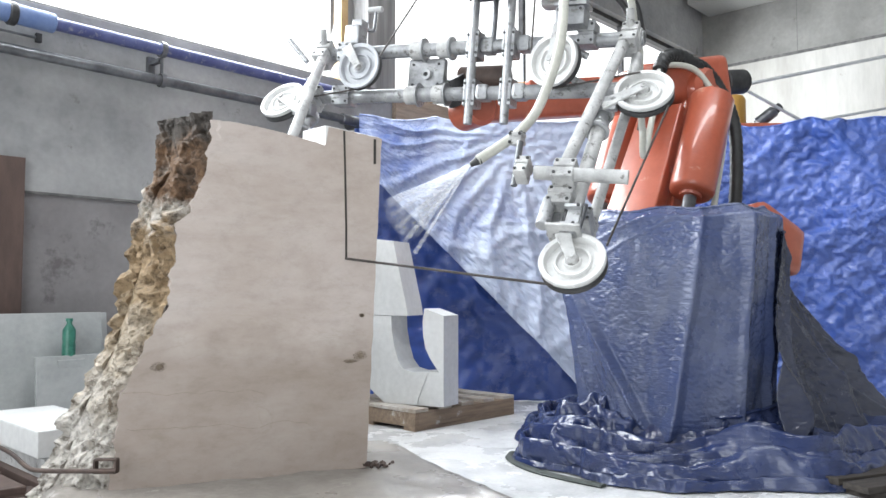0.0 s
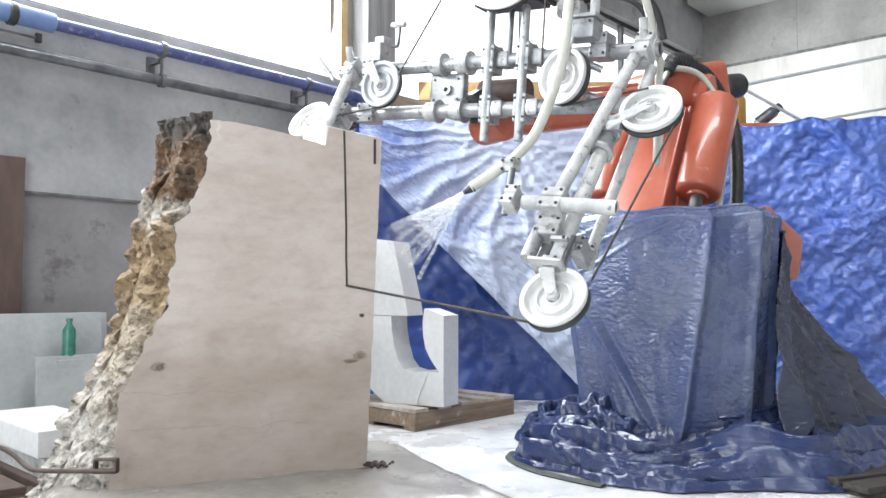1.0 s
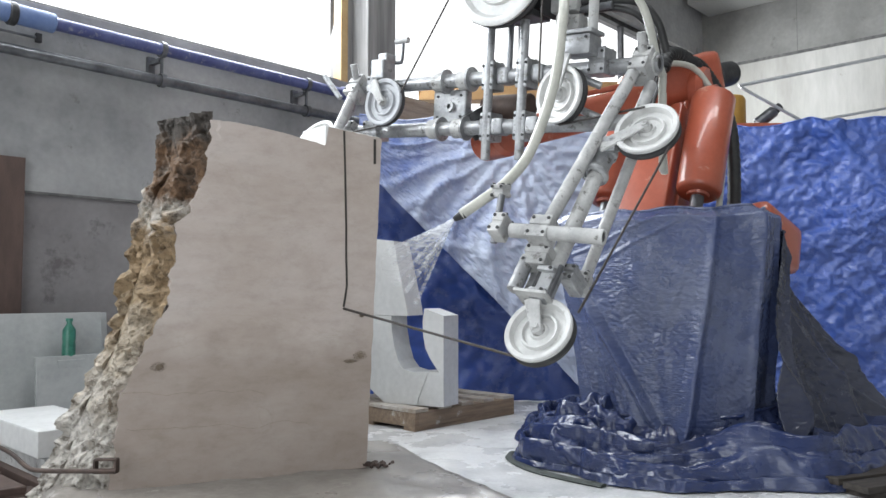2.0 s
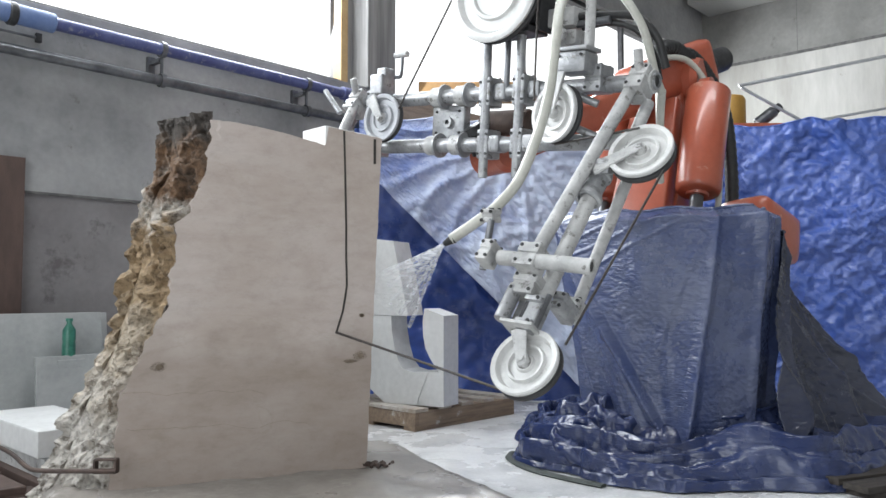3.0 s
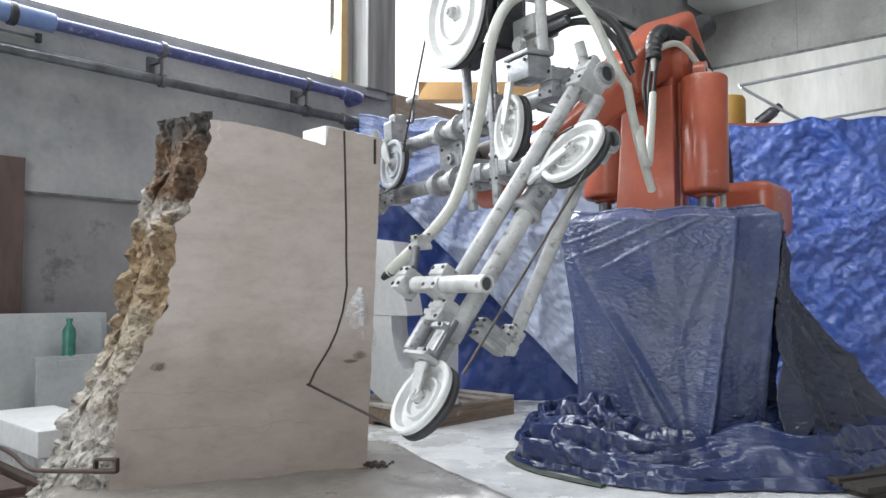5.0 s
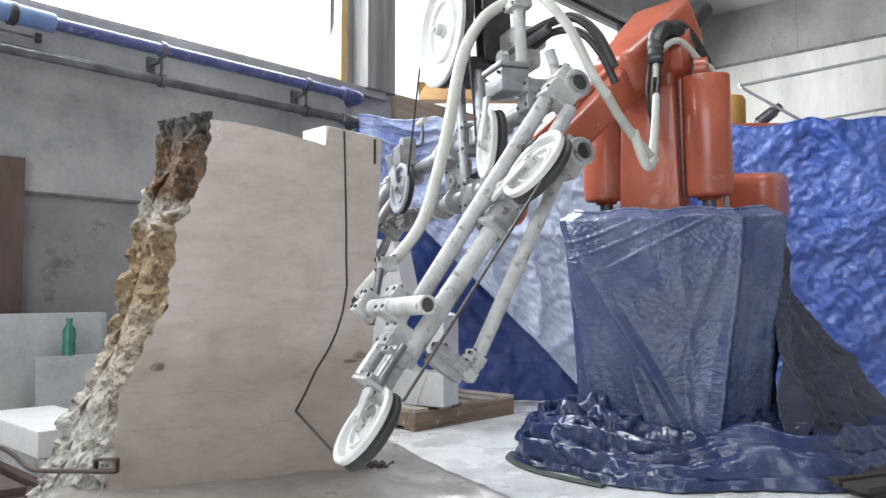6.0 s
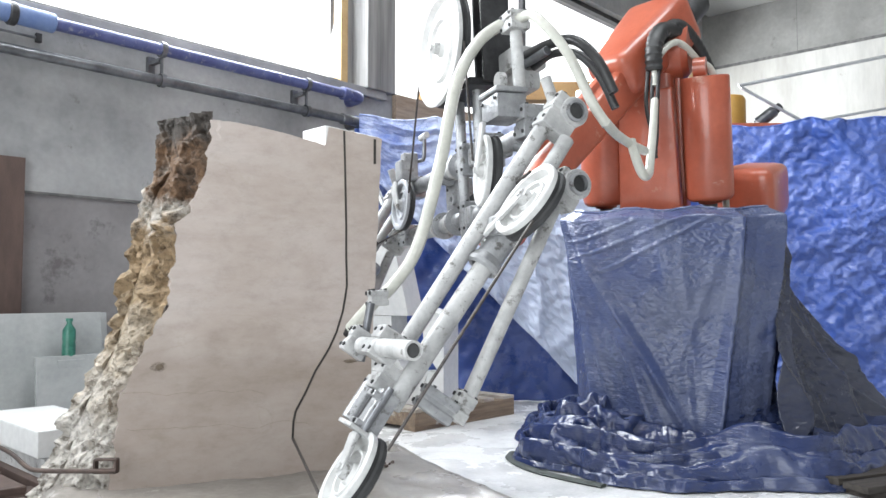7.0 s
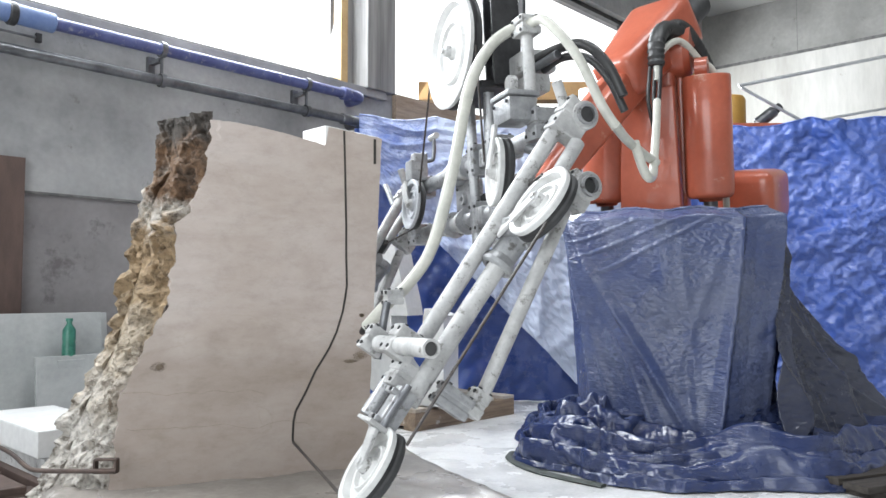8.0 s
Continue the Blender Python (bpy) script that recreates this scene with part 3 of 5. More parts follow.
base = thing("base_stone", "worn wet stone base below the marble block", "stone", FACE)
bm = B()
nx, ny = 90, 26
grid = []
for j in range(ny + 1):
    row = []
    for i in range(nx + 1):
        u = -1.20 + 1.58 * i / nx
        v = -0.75 + 1.25 * j / ny
        d = min(1.0, max(0.0, min((0.36 - u) / 0.14, (v + 0.75) / 0.22, (u + 1.20) / 0.10)))
        z = 0.17 * math.sqrt(max(0.0, 1 - (1 - d) ** 2)) + 0.012 * noise.fractal((u * 6, v * 6, 0), 0.8, 2, 4) * (d > 0.1)
        row.append(bm.verts.new((u + 0.02 * noise.noise((u, v * 5, 1)), v + 0.02 * noise.noise((u * 5, v, 4)), max(0.0, z))))
    grid.append(row)
for p, q in zip(grid, grid[1:]):
    for i in range(nx):
        bm.faces.new([p[i], p[i + 1], q[i + 1], q[i]])
part("slab", bm, BASE_STONE, base, smooth=True)
chips = thing("stone_chips", "small loose stone chips on the base", "rubble", FACE, kind="stuff")
bm = B()
for _ in range(26):
    r = bmesh.ops.create_icosphere(bm, subdivisions=1, radius=random.uniform(0.004, 0.013))
    c = Vector((random.gauss(0.015, 0.03), random.gauss(-0.01, 0.02), 0.178))
    for v in r["verts"]:
        v.co = v.co * random.uniform(0.6, 1.3) + c
part("chips", bm, RUSTY, chips)


# ---- low block and steel bar beside it ----
low = thing("stone_block", "low white stone block on a steel beam", "stone", pose(-1.56, 3.08, 0, 0, 0, 46))
part("piece", box(B(), (0.16, 0.36, 0.262), (0.32, 0.72, 0.105), 0.006), CUT_WHITE, low)
rail = thing("steel_beam", "grey steel channel carrying the low stone block", "beam", pose(-1.56, 3.08, 0, 0, 0, 46))
part("web", box(B(), (0.02, 0.36, 0.172), (0.012, 0.80, 0.075)), WHITE_PAINT, rail)
part("flange", box(B(), (0.07, 0.36, 0.206), (0.11, 0.80, 0.007)), ALU, rail)
part("flange", box(B(), (0.07, 0.36, 0.138), (0.11, 0.80, 0.007)), ALU, rail)
timber = thing("timber_boards", "dark dusty timber boards under the steel beam", "timber", pose(-1.56, 3.08, 0, 0, 0, 46))
for c0 in ((0.03, 0.30, 0.1045), (-0.13, 0.30, 0.0745), (-0.29, 0.30, 0.0445)):
    part("board", box(B(), c0, (0.10, 1.3, 0.058), 0.004), BROWN_BOARD, timber)
for y0 in (-0.25, 0.3, 0.85):
    part("bearer", box(B(), (-0.05, y0, 0.008), (0.62, 0.08, 0.016), 0.002), BROWN_BOARD, timber)
    part("bearer", box(B(), (-0.05, y0, 0.030), (0.26, 0.08, 0.030), 0.002), BROWN_BOARD, timber)
    part("bearer", box(B(), (0.03, y0, 0.060), (0.09, 0.08, 0.031), 0.002), BROWN_BOARD, timber)
sk = thing("steel_clamp", "bent steel clamp bar with a screw end", "clamp")
part("bar", pipe(B(), [(-1.76, 3.06, 0.288), (-1.55, 2.87, 0.276), (-1.40, 2.70, 0.263), (-1.33, 2.66, 0.260), (-1.18, 2.645, 0.262), (-1.075, 2.64, 0.264)], 0.008, 5), RUSTY, sk, smooth=True)
b4 = B()
for dx, dz, sx, sz in ((-0.035, 0.012, 0.006, 0.045), (0.035, 0.012, 0.006, 0.045), (0, 0.034, 0.07, 0.006), (0, -0.008, 0.07, 0.006)):
    box(b4, (-1.115 + dx, 2.655, 0.264 + dz), (sx, 0.03, sz))
part("screw_block", b4, RUSTY, sk)


def board_part(root, c, s, m=None, material=None):
    b = B()
    box(b, c, s, 0.003)
    for v in b.verts:
        v.co += Vector([random.uniform(-0.002, 0.002) for _ in range(3)])
    return part("board", b, material or WOOD, root, m=m)


def pallet(label, m, lx, ly, wood=WOOD, deck=DUSTY_WOOD):
    """A pallet with its corner at the pose: lx by ly."""
    root = thing("wooden_pallet", label, "pallet", m, group="wooden pallets")
    for y in (0.05, ly / 2, ly - 0.05):
        for x in (0.06, lx / 2, lx - 0.06):
            part("block", box(B(), (x, y, 0.055), (0.12, 0.10, 0.07), 0.003), wood, root)
        board_part(root, (lx / 2, y, 0.010), (lx, 0.10, 0.02), material=wood)
    n = max(3, round(lx / 0.2))
    board_part(root, (0.010, ly / 2, 0.066), (0.022, ly, 0.085), material=wood)
    board_part(root, (lx / 2 + 0.012, 0.010, 0.066), (lx - 0.03, 0.022, 0.085), material=wood)
    for y in (0.05, ly / 2, ly - 0.05):
        board_part(root, (lx / 2, y, 0.101), (lx, 0.10, 0.022), material=wood)
    for i in range(n):
        x = 0.06 + (lx - 0.12) * i / (n - 1)
        board_part(root, (x, ly / 2, 0.124), (0.115, ly, 0.022), material=deck)
    return root


pallet("worn wooden pallet carrying curved white marble pieces", pose(-0.17, 4.88, 0, 0, 0, 47), 0.98, 0.86)
pallet("dark wooden pallet under the steel beam", pose(-1.62, 2.88, 0.0, 0, 0, 46), 0.5, 0.95, BROWN_BOARD, BROWN_BOARD)


def polygon_piece(label, m, outline, depth):
    root = thing("marble_arch_piece", label, "stone", m, group="cut marble pieces")
    bm = B()
    f = bm.faces.new([bm.verts.new((x, 0, z)) for x, z in outline])
    ex = bmesh.ops.extrude_face_region(bm, geom=[f])
    bmesh.ops.translate(bm, vec=(0, depth, 0), verts=[g for g in ex["geom"] if isinstance(g, bmesh.types.BMVert)])
    part("piece", bm, CUT_WHITE, root)
    return root


AP = pose(0.0, 4.97, 0.136, 0, 0, -30)
polygon_piece("white marble arch piece, upright with a hollow curve", AP, [(0.004, 0.0), (0.004, 0.569), (-0.137, 0.612), (-0.150, 0.53), (-0.146, 0.44), (-0.128, 0.36), (-0.095, 0.298), (-0.029, 0.214), (-0.104, 0.214), (-0.178, 0.045), (-0.185, 0.0)], 0.19)
polygon_piece("white marble arch piece lying with a curved inner edge", AP, [(-0.190, 0.0), (-0.182, 0.045), (-0.108, 0.214), (-0.22, 0.206), (-0.29, 0.222), (-0.335, 0.275), (-0.366, 0.37), (-0.385, 0.47), (-0.39, 0.562), (-0.72, 0.562), (-0.70, 0.30), (-0.55, 0.08), (-0.44, 0.0)], 0.19)
polygon_piece("tall white marble piece with a slanting edge", AP @ pose(0, 0, 0.565), [(-0.70, 0.0), (-0.264, 0.0), (-0.27, 0.05), (-0.375, 0.484), (-0.50, 0.50), (-0.70, 0.47)], 0.19)


# ---- tarpaulins ----
def finer(P, closed):
    """The same sheet on a grid twice as fine."""
    for axis in (0, 1):
        P = np.swapaxes(P, 0, axis)
        if closed and axis == 1:
            before, after, after2 = np.roll(P, 1, 0), np.roll(P, -1, 0), np.roll(P, -2, 0)
            mid = (9 * (P + after) - before - after2) / 16
            out = np.empty((2 * len(P),) + P.shape[1:])
            out[0::2], out[1::2] = P, mid
        else:
            e = np.concatenate([2 * P[:1] - P[1:2], P, 2 * P[-1:] - P[-2:-1]])
            mid = (9 * (e[1:-2] + e[2:-1]) - e[:-3] - e[3:]) / 16
            out = np.empty((2 * len(P) - 1,) + P.shape[1:])
            out[0::2], out[1::2] = P, mid
        P = np.swapaxes(out, 0, axis)
    return P


def patches(rng, shape, cells):
    """A smooth field between 0 and 1 over a grid."""
    g = rng.random((cells[0] + 2, cells[1] + 2))
    y, x = np.linspace(0, cells[0], shape[0]), np.linspace(0, cells[1], shape[1])
    j, i = y.astype(int)[:, None], x.astype(int)[None, :]
    fy, fx = (y % 1)[:, None], (x % 1)[None, :]
    fy, fx = fy * fy * (3 - 2 * fy), fx * fx * (3 - 2 * fx)
    return (g[j, i] * (1 - fx) + g[j, i + 1] * fx) * (1 - fy) + (g[j + 1, i] * (1 - fx) + g[j + 1, i + 1] * fx) * fy


def crumple(P, levels, closed=False, seed=1, low=0.006, cells=(6, 8)):
    """Lets a stiff sheet buckle: it is a little too long for its place, so it creases, coarse folds first and fine ones last.
    levels: surplus along, surplus across, steps, hold."""
    rng = np.random.default_rng(seed)
    for k, (su, sv, steps, hold) in enumerate(levels):
        if k:
            P = finer(P, closed)
        ref = P.copy()
        J, I = P.shape[:2]
        much = np.clip(patches(rng, (J, I), cells) * 1.9 - 0.3, 0.25, 1.25)
        if closed:
            s = np.clip(np.linspace(0, 8, I), 0, 1)[None, :]
            much = much * s + much[:, -1:] * (1 - s)

        def ends(Q, dj, di):
            if closed:
                return Q[:J - dj], np.roll(Q, -di, 1)[dj:]
            if di < 0:
                return Q[:J - dj, -di:], Q[dj:, :di]
            return Q[:J - dj, :I - di], Q[dj:, di:]

        links = []
        for dj, di, stiff in ((0, 1, 0.30), (1, 0, 0.30), (1, 1, 0.18), (1, -1, 0.18), (0, 2, 0.10), (2, 0, 0.10)):
            p, q = ends(ref, dj, di)
            m = ends(much, dj, di)[0]
            wu, wv = abs(di) / (abs(di) + dj), dj / (abs(di) + dj)
            links.append((dj, di, stiff, np.linalg.norm(q - p, axis=2) * (1 + (su * wu + sv * wv) * m)))
        cell = float(np.mean(links[0][3]) + np.mean(links[1][3])) / 2
        P = P + rng.normal(0, 0.10 * cell, P.shape)
        for _ in range(steps):
            acc = np.zeros_like(P)
            for dj, di, stiff, rest in links:
                p, q = ends(P, dj, di)
                d = q - p
                n = np.maximum(np.sqrt((d * d).sum(2)), 1e-6)
                c = d * (stiff * 0.5 * (n - rest) / n)[:, :, None]
                if closed:
                    acc[:J - dj] += c
                    acc[dj:] -= np.roll(c, di, 1)
                elif di < 0:
                    acc[:J - dj, -di:] += c
                    acc[dj:, :di] -= c
                else:
                    acc[:J - dj, :I - di] += c
                    acc[dj:, di:] -= c
            P = P + acc + hold * (ref - P)
            P[:, :, 2] = np.maximum(P[:, :, 2], low)
    return P


def grid_of(fn, nu, nv, closed=False):
    return np.array([[fn(i / nu, j / nv) for i in range(nu if closed else nu + 1)] for j in range(nv + 1)])


def cloth(name, P, material, parent=None, label="", closed=False, hem=0.0):
    """One mesh from a grid of points, with the thickness of a tarpaulin."""
    J, I = P.shape[:2]
    idx = np.arange(J * I).reshape(J, I)
    p, q = idx[:-1], idx[1:]
    if closed:
        faces = np.stack([p, np.roll(p, -1, 1), np.roll(q, -1, 1), q], 2)
    else:
        faces = np.stack([p[:, :-1], p[:, 1:], q[:, 1:], q[:, :-1]], 2)
    me = bpy.data.meshes.new(name)
    me.from_pydata(P.reshape(-1, 3).tolist(), [], faces.reshape(-1, 4).tolist())
    me.materials.append(material)
    me.shade_smooth()
    ob = new(name, me)
    if parent:
        ob.parent = parent
    s = ob.modifiers.new("thickness", "SOLIDIFY")
    s.thickness, s.offset = 0.0025, 0
    if hem:
        line = [Vector(p) for p in P[0, ::4]]
        if closed:
            line = line[len(line) * 3 // 8:] + line[:len(line) // 8]
        part("rolled_hem", pipe(B(), line, hem, 2, 7), material, ob, "rolled upper hem", True)
    return tagged(ob, label)


def hung_tarp(label, a, b, h, seed, material, levels, hem=(0.0, 0.0), sag=0.03, lean=0.0, size=(64, 54), fan=None):
    """A sheet hung between a and b at the height h; its hem runs between the two heights given."""
    a, b = Vector(a), Vector(b)
    along = b - a
    out = Vector((along.y, -along.x, 0)).normalized()
    n = along.length

    def place(u, v):
        p = a + along * u
        end = max(0.02, hem[0] + (hem[1] - hem[0]) * u)
        x, z = u * n, h - (h - end) * v
        f = 0.05 * noise.noise((x * 1.1, z * 0.5, seed)) + 0.04 * v * math.sin(x * 4.5 + seed + 1.2 * noise.noise((x, z, seed + 5)))
        # tension folds running down from the hanging points
        f += 0.050 * ridged(x * 0.8 + z * 0.75 + 0.25 * noise.noise((x * 2, z * 2, seed))) ** 2 + 0.03 * ridged(z * 1.1 - x * 0.7 + 0.3 * noise.noise((x * 1.5, z * 1.5, seed + 2))) ** 3
        f += lean * (h - z) / h
        if fan:
            # folds that spread from the point where the sheet is tied
            dx, dz = x - fan[0], fan[1] - z
            away = min(1.0, math.hypot(dx, dz) * 1.4)
            f += 0.035 * away * ridged(math.atan2(dz, dx) * 3.1 + 0.6 * noise.noise((x * 1.6, z * 1.6, seed + 9))) ** 3
            f += 0.008 * away * ridged(math.atan2(dz, dx) * 7.3 + 0.8 * noise.noise((x * 3, z * 3, seed + 4))) ** 2
        z -= sag * math.sin(math.pi * ridged(u * 4) / 2) * (1 - v) - 0.012 * noise.noise((x * 6, 0, seed)) * (1 - v)
        return p + out * f + Vector((0, 0, max(0.006, z)))

    ob = cloth("hanging_tarp", crumple(grid_of(place, *size), levels, seed=int(seed)), material, hem=0.007)
    return tagged(ob, label, "tarpaulin", "hanging tarpaulins")


hung_tarp("deep blue tarpaulin hung as a screen behind the robot", (-0.66, 5.98, 0), (1.95, 6.44, 0), 2.17, 1.0, TARP, [(0.04, 0.04, 120, 0.003), (0.03, 0.03, 100, 0.004), (0.02, 0.02, 60, 0.006)], size=(40, 34))
# front sheet added to carry the painted sheen of the blue one
hung_tarp("blue tarpaulin with painted pale sheen, hung askew before another", (-0.62, 5.82, 0), (1.60, 6.10, 0), 2.16, 3.0, SHEEN_TARP, [(0.02, 0.04, 120, 0.004), (0.018, 0.05, 80, 0.005), (0.010, 0.04, 50, 0.006)], size=(72, 52), hem=(1.80, -0.45), lean=0.12, fan=(1.15, 2.05))
hung_tarp("shiny crumpled blue tarpaulin hung before the end wall", (1.75, 6.46, 0), (3.95, 5.69, 0), 2.17, 7.0, TARP, [(0.025, 0.03, 120, 0.003), (0.035, 0.045, 120, 0.003), (0.045, 0.06, 100, 0.004), (0.02, 0.035, 60, 0.006)], size=(36, 32))
rope = thing("rope", "thin rope holding the blue tarpaulins", "rope")
part("strand", pipe(B(), [(-0.9, 5.93, 2.17), (0.6, 6.19, 2.155), (1.85, 6.45, 2.17), (2.8, 6.10, 2.155), (4.2, 5.6, 2.17)], 0.006, 6, 8), GALV, rope)
for xy in ((-0.9, 5.93), (1.85, 6.47), (4.2, 5.6)):
    post = thing("rope_post", "thin steel post holding a rope", "post", pose(*xy, 0))
    part("pole", rod(B(), (0, 0, 0), (0, 0, 2.19), 0.02), STEEL_PIPE, post, smooth=True)
    part("foot", box(B(), (0, 0, 0.01), (0.25, 0.25, 0.02), 0.003), STEEL_PIPE, post)

CX, CY = 1.22, 4.27


def squarish(a, k=4.0):
    return 1 / (abs(math.cos(a)) ** k + abs(math.sin(a)) ** k) ** (1 / k)


# the cover hangs in flat panels between ridges and valleys: angle above, angle below, radius above, radius below
CORNERS = [(18, 18, 0.55, 0.60), (62, 62, 0.56, 0.60), (108, 108, 0.57, 0.60), (148, 150, 0.55, 0.47), (172, 184, 0.61, 0.47), (176, 208, 0.60, 0.40), (181, 236, 0.61, 0.50),
           (225, 247, 0.520, 0.50), (271, 253, 0.565, 0.58), (282, 272, 0.555, 0.50), (293, 289, 0.62, 0.50), (316, 316, 0.56, 0.46), (340, 340, 0.57, 0.50)]


def panel_radius(angle, k):
    """Radius of the panelled outline at the given angle, k from 0 above to 1 below."""
    n = len(CORNERS)
    for i in range(n):
        a0, c0, t0, l0 = CORNERS[i]
        a1, c1, t1, l1 = CORNERS[(i + 1) % n]
        a0, a1 = a0 + (c0 - a0) * k, a1 + (c1 - a1) * k
        span = (a1 - a0) % 360
        off = (angle - a0) % 360
        if off < span:
            p, q = t0 + (l0 - t0) * k, t1 + (l1 - t1) * k
            s, d = radians(span), radians(off)
            return p * q * math.sin(s) / (p * math.sin(d) + q * math.sin(s - d))
    return 0.55


# pleats and tension lines of the cover: from angle and height to angle and height, half width, height
PLEATS = [(180, 1.20, 237, 0.27, 0.040, 0.058), (172, 1.22, 192, 0.40, 0.040, 0.018), (271, 1.26, 253, 0.16, 0.045, 0.036), (293, 1.26, 293, 0.18, 0.050, 0.030), (226, 1.262, 188, 1.12, 0.030, 0.012),
          (248, 1.262, 192, 1.05, 0.034, 0.012), (263, 1.262, 200, 0.97, 0.036, 0.010), (268, 1.24, 240, 0.60, 0.045, 0.008), (240, 1.10, 246, 0.30, 0.040, 0.008), (206, 0.62, 222, 0.22, 0.030, 0.022), (316, 1.25, 322, 0.20, 0.05, 0.04)]


def pleat_height(angle, z):
    d = 0.0
    for a0, z0, a1, z1, w, h in PLEATS:
        k = (z0 - z) / (z0 - z1)
        if -0.1 < k < 1.2:
            off = abs((angle - (a0 + (a1 - a0) * k) + 180) % 360 - 180) * 0.0098
            fade = min(1.0, max(0.0, (1.2 - k) * 4), max(0.0, (k + 0.1) * 8))
            d += fade * h * (0.5 + 0.5 * min(1.0, max(0.0, k))) * max(0.0, 1 - off / w) ** 1.3
    return d


def cover_top():
    """The upper cover of the robot's foot, which turns with it."""
    def place(u, v):
        a = 2 * math.pi * u
        e = Vector((math.cos(a), math.sin(a), 0))
        hem = 0.13 + 0.05 * noise.noise(e * 2.3) + 0.03 * noise.noise(e * 7)
        z = 1.275 - (1.275 - hem) * v
        q = Vector((e.x * 1.5, e.y * 1.5, z * 2.4))
        warp = 1.6 * noise.noise(q)
        r = panel_radius(math.degrees(a) + warp, v) + pleat_height(math.degrees(a) + warp, z)
        r += 0.020 * abs(noise.noise(q * 1.1)) + 0.010 * abs(noise.noise(q * 2.7))
        if v < 0.04:
            r *= 0.86 + 3.5 * v
            z += 0.008 * math.sin(9 * a)
        return Vector((r * e.x, r * e.y, z + 0.02 * math.cos(a - radians(60)) * (1 - v)))
    P = crumple(grid_of(place, 300, 104, True), [(0.010, 0.022, 90, 0.005), (0.008, 0.042, 70, 0.005)], True, 5, cells=(7, 13))
    ob = cloth("robot_cover", P, DUSTY_TARP, closed=True, hem=0.010)
    return tagged(ob, "dusty blue tarpaulin wrapped round the robot's foot", "tarpaulin")


def cover_foot():
    """The lower sheet: steep beside the robot, heaped in long folds on the floor."""
    def place(u, v):
        a = 2 * math.pi * u
        e = Vector((math.cos(a), math.sin(a), 0))
        side = max(0.0, math.cos(a - 0.15)) ** 1.5
        h = 0.24 + 0.06 * side
        w = min(1.0, v / 0.55)
        z = h * (1 - w) ** (1.15 - 0.1 * side) + 0.02 * (w < 1)
        r = (0.46 - 0.03 * side + (0.26 + 0.36 * side) * w ** (1.8 - 0.85 * side)) * squarish(a + 0.25, 3.0)
        r += (0.015 + 0.03 * w) * math.sin(7 * a + 3 * w + noise.noise(e + Vector((0, 0, w * 2))))
        q = Vector((e.x * 3, e.y * 3, v * 4))
        if v > 0.55:
            k = (v - 0.55) / 0.45
            bend = 2.2 * noise.noise(e * 1.3) + 0.4 * noise.noise(q * 0.6)
            wave = 1 - abs(math.sin(k * 6.5 + bend))
            r += 0.20 * k + 0.07 * k * noise.noise(e * 2.5) + 0.05 * math.sin(2 * (k * 6.5 + bend)) * (1 - k)
            z = 0.022 + 0.17 * (1 - k) ** 0.6 * wave ** 1.4 * (0.50 + 0.4 * abs(noise.noise(e * 1.9))) + 0.10 * (1 - k) ** 2
            if k > 0.97:
                z = 0.006
        r += 0.04 * abs(noise.noise(q * 0.8)) + 0.018 * abs(noise.noise(q * 2.0))
        z += 0.05 * abs(noise.noise(q * 0.9)) * min(1, w * 1.5) * (1.0 - v) * 1.5
        # long folds lying one over the other along the front
        turn = v * 15.0 + 1.6 * noise.noise(e * 1.2 + Vector((0, 0, 3))) + 0.15 * noise.noise(e * 4)
        lift = (1 - 0.8 * side) * min(1.0, max(0.0, v - 0.08) * 5) * min(1.0, (1 - v) * 7)
        z += 0.100 * lift * (1 - abs(math.sin(turn))) ** 1.1 * (0.8 + 0.6 * noise.noise(e * 1.5 + Vector((0, 0, v))))
        r += 0.030 * lift * math.sin(2 * turn)
        r += 0.06 * side * (1 - 0.5 * w) * ridged(a * 1.7 + 0.35 * noise.noise((e.x * 2, e.y * 2, w * 2))) ** 2
        r *= 1 - 0.13 * max(0.0, math.cos(a - 3.3)) * w - 0.13 * max(0.0, math.cos(a - 5.3)) ** 6 * w
        return Vector((CX + r * e.x, CY + r * e.y, max(0.006, z)))
    P = crumple(grid_of(place, 140, 48, True), [(0.030, 0.06, 140, 0.003), (0.022, 0.035, 100, 0.005), (0.015, 0.02, 70, 0.006)], True, 9, cells=(6, 12))
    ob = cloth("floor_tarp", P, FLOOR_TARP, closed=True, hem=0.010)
    return tagged(ob, "crumpled blue tarpaulin heaped on the floor round the robot", "tarpaulin")


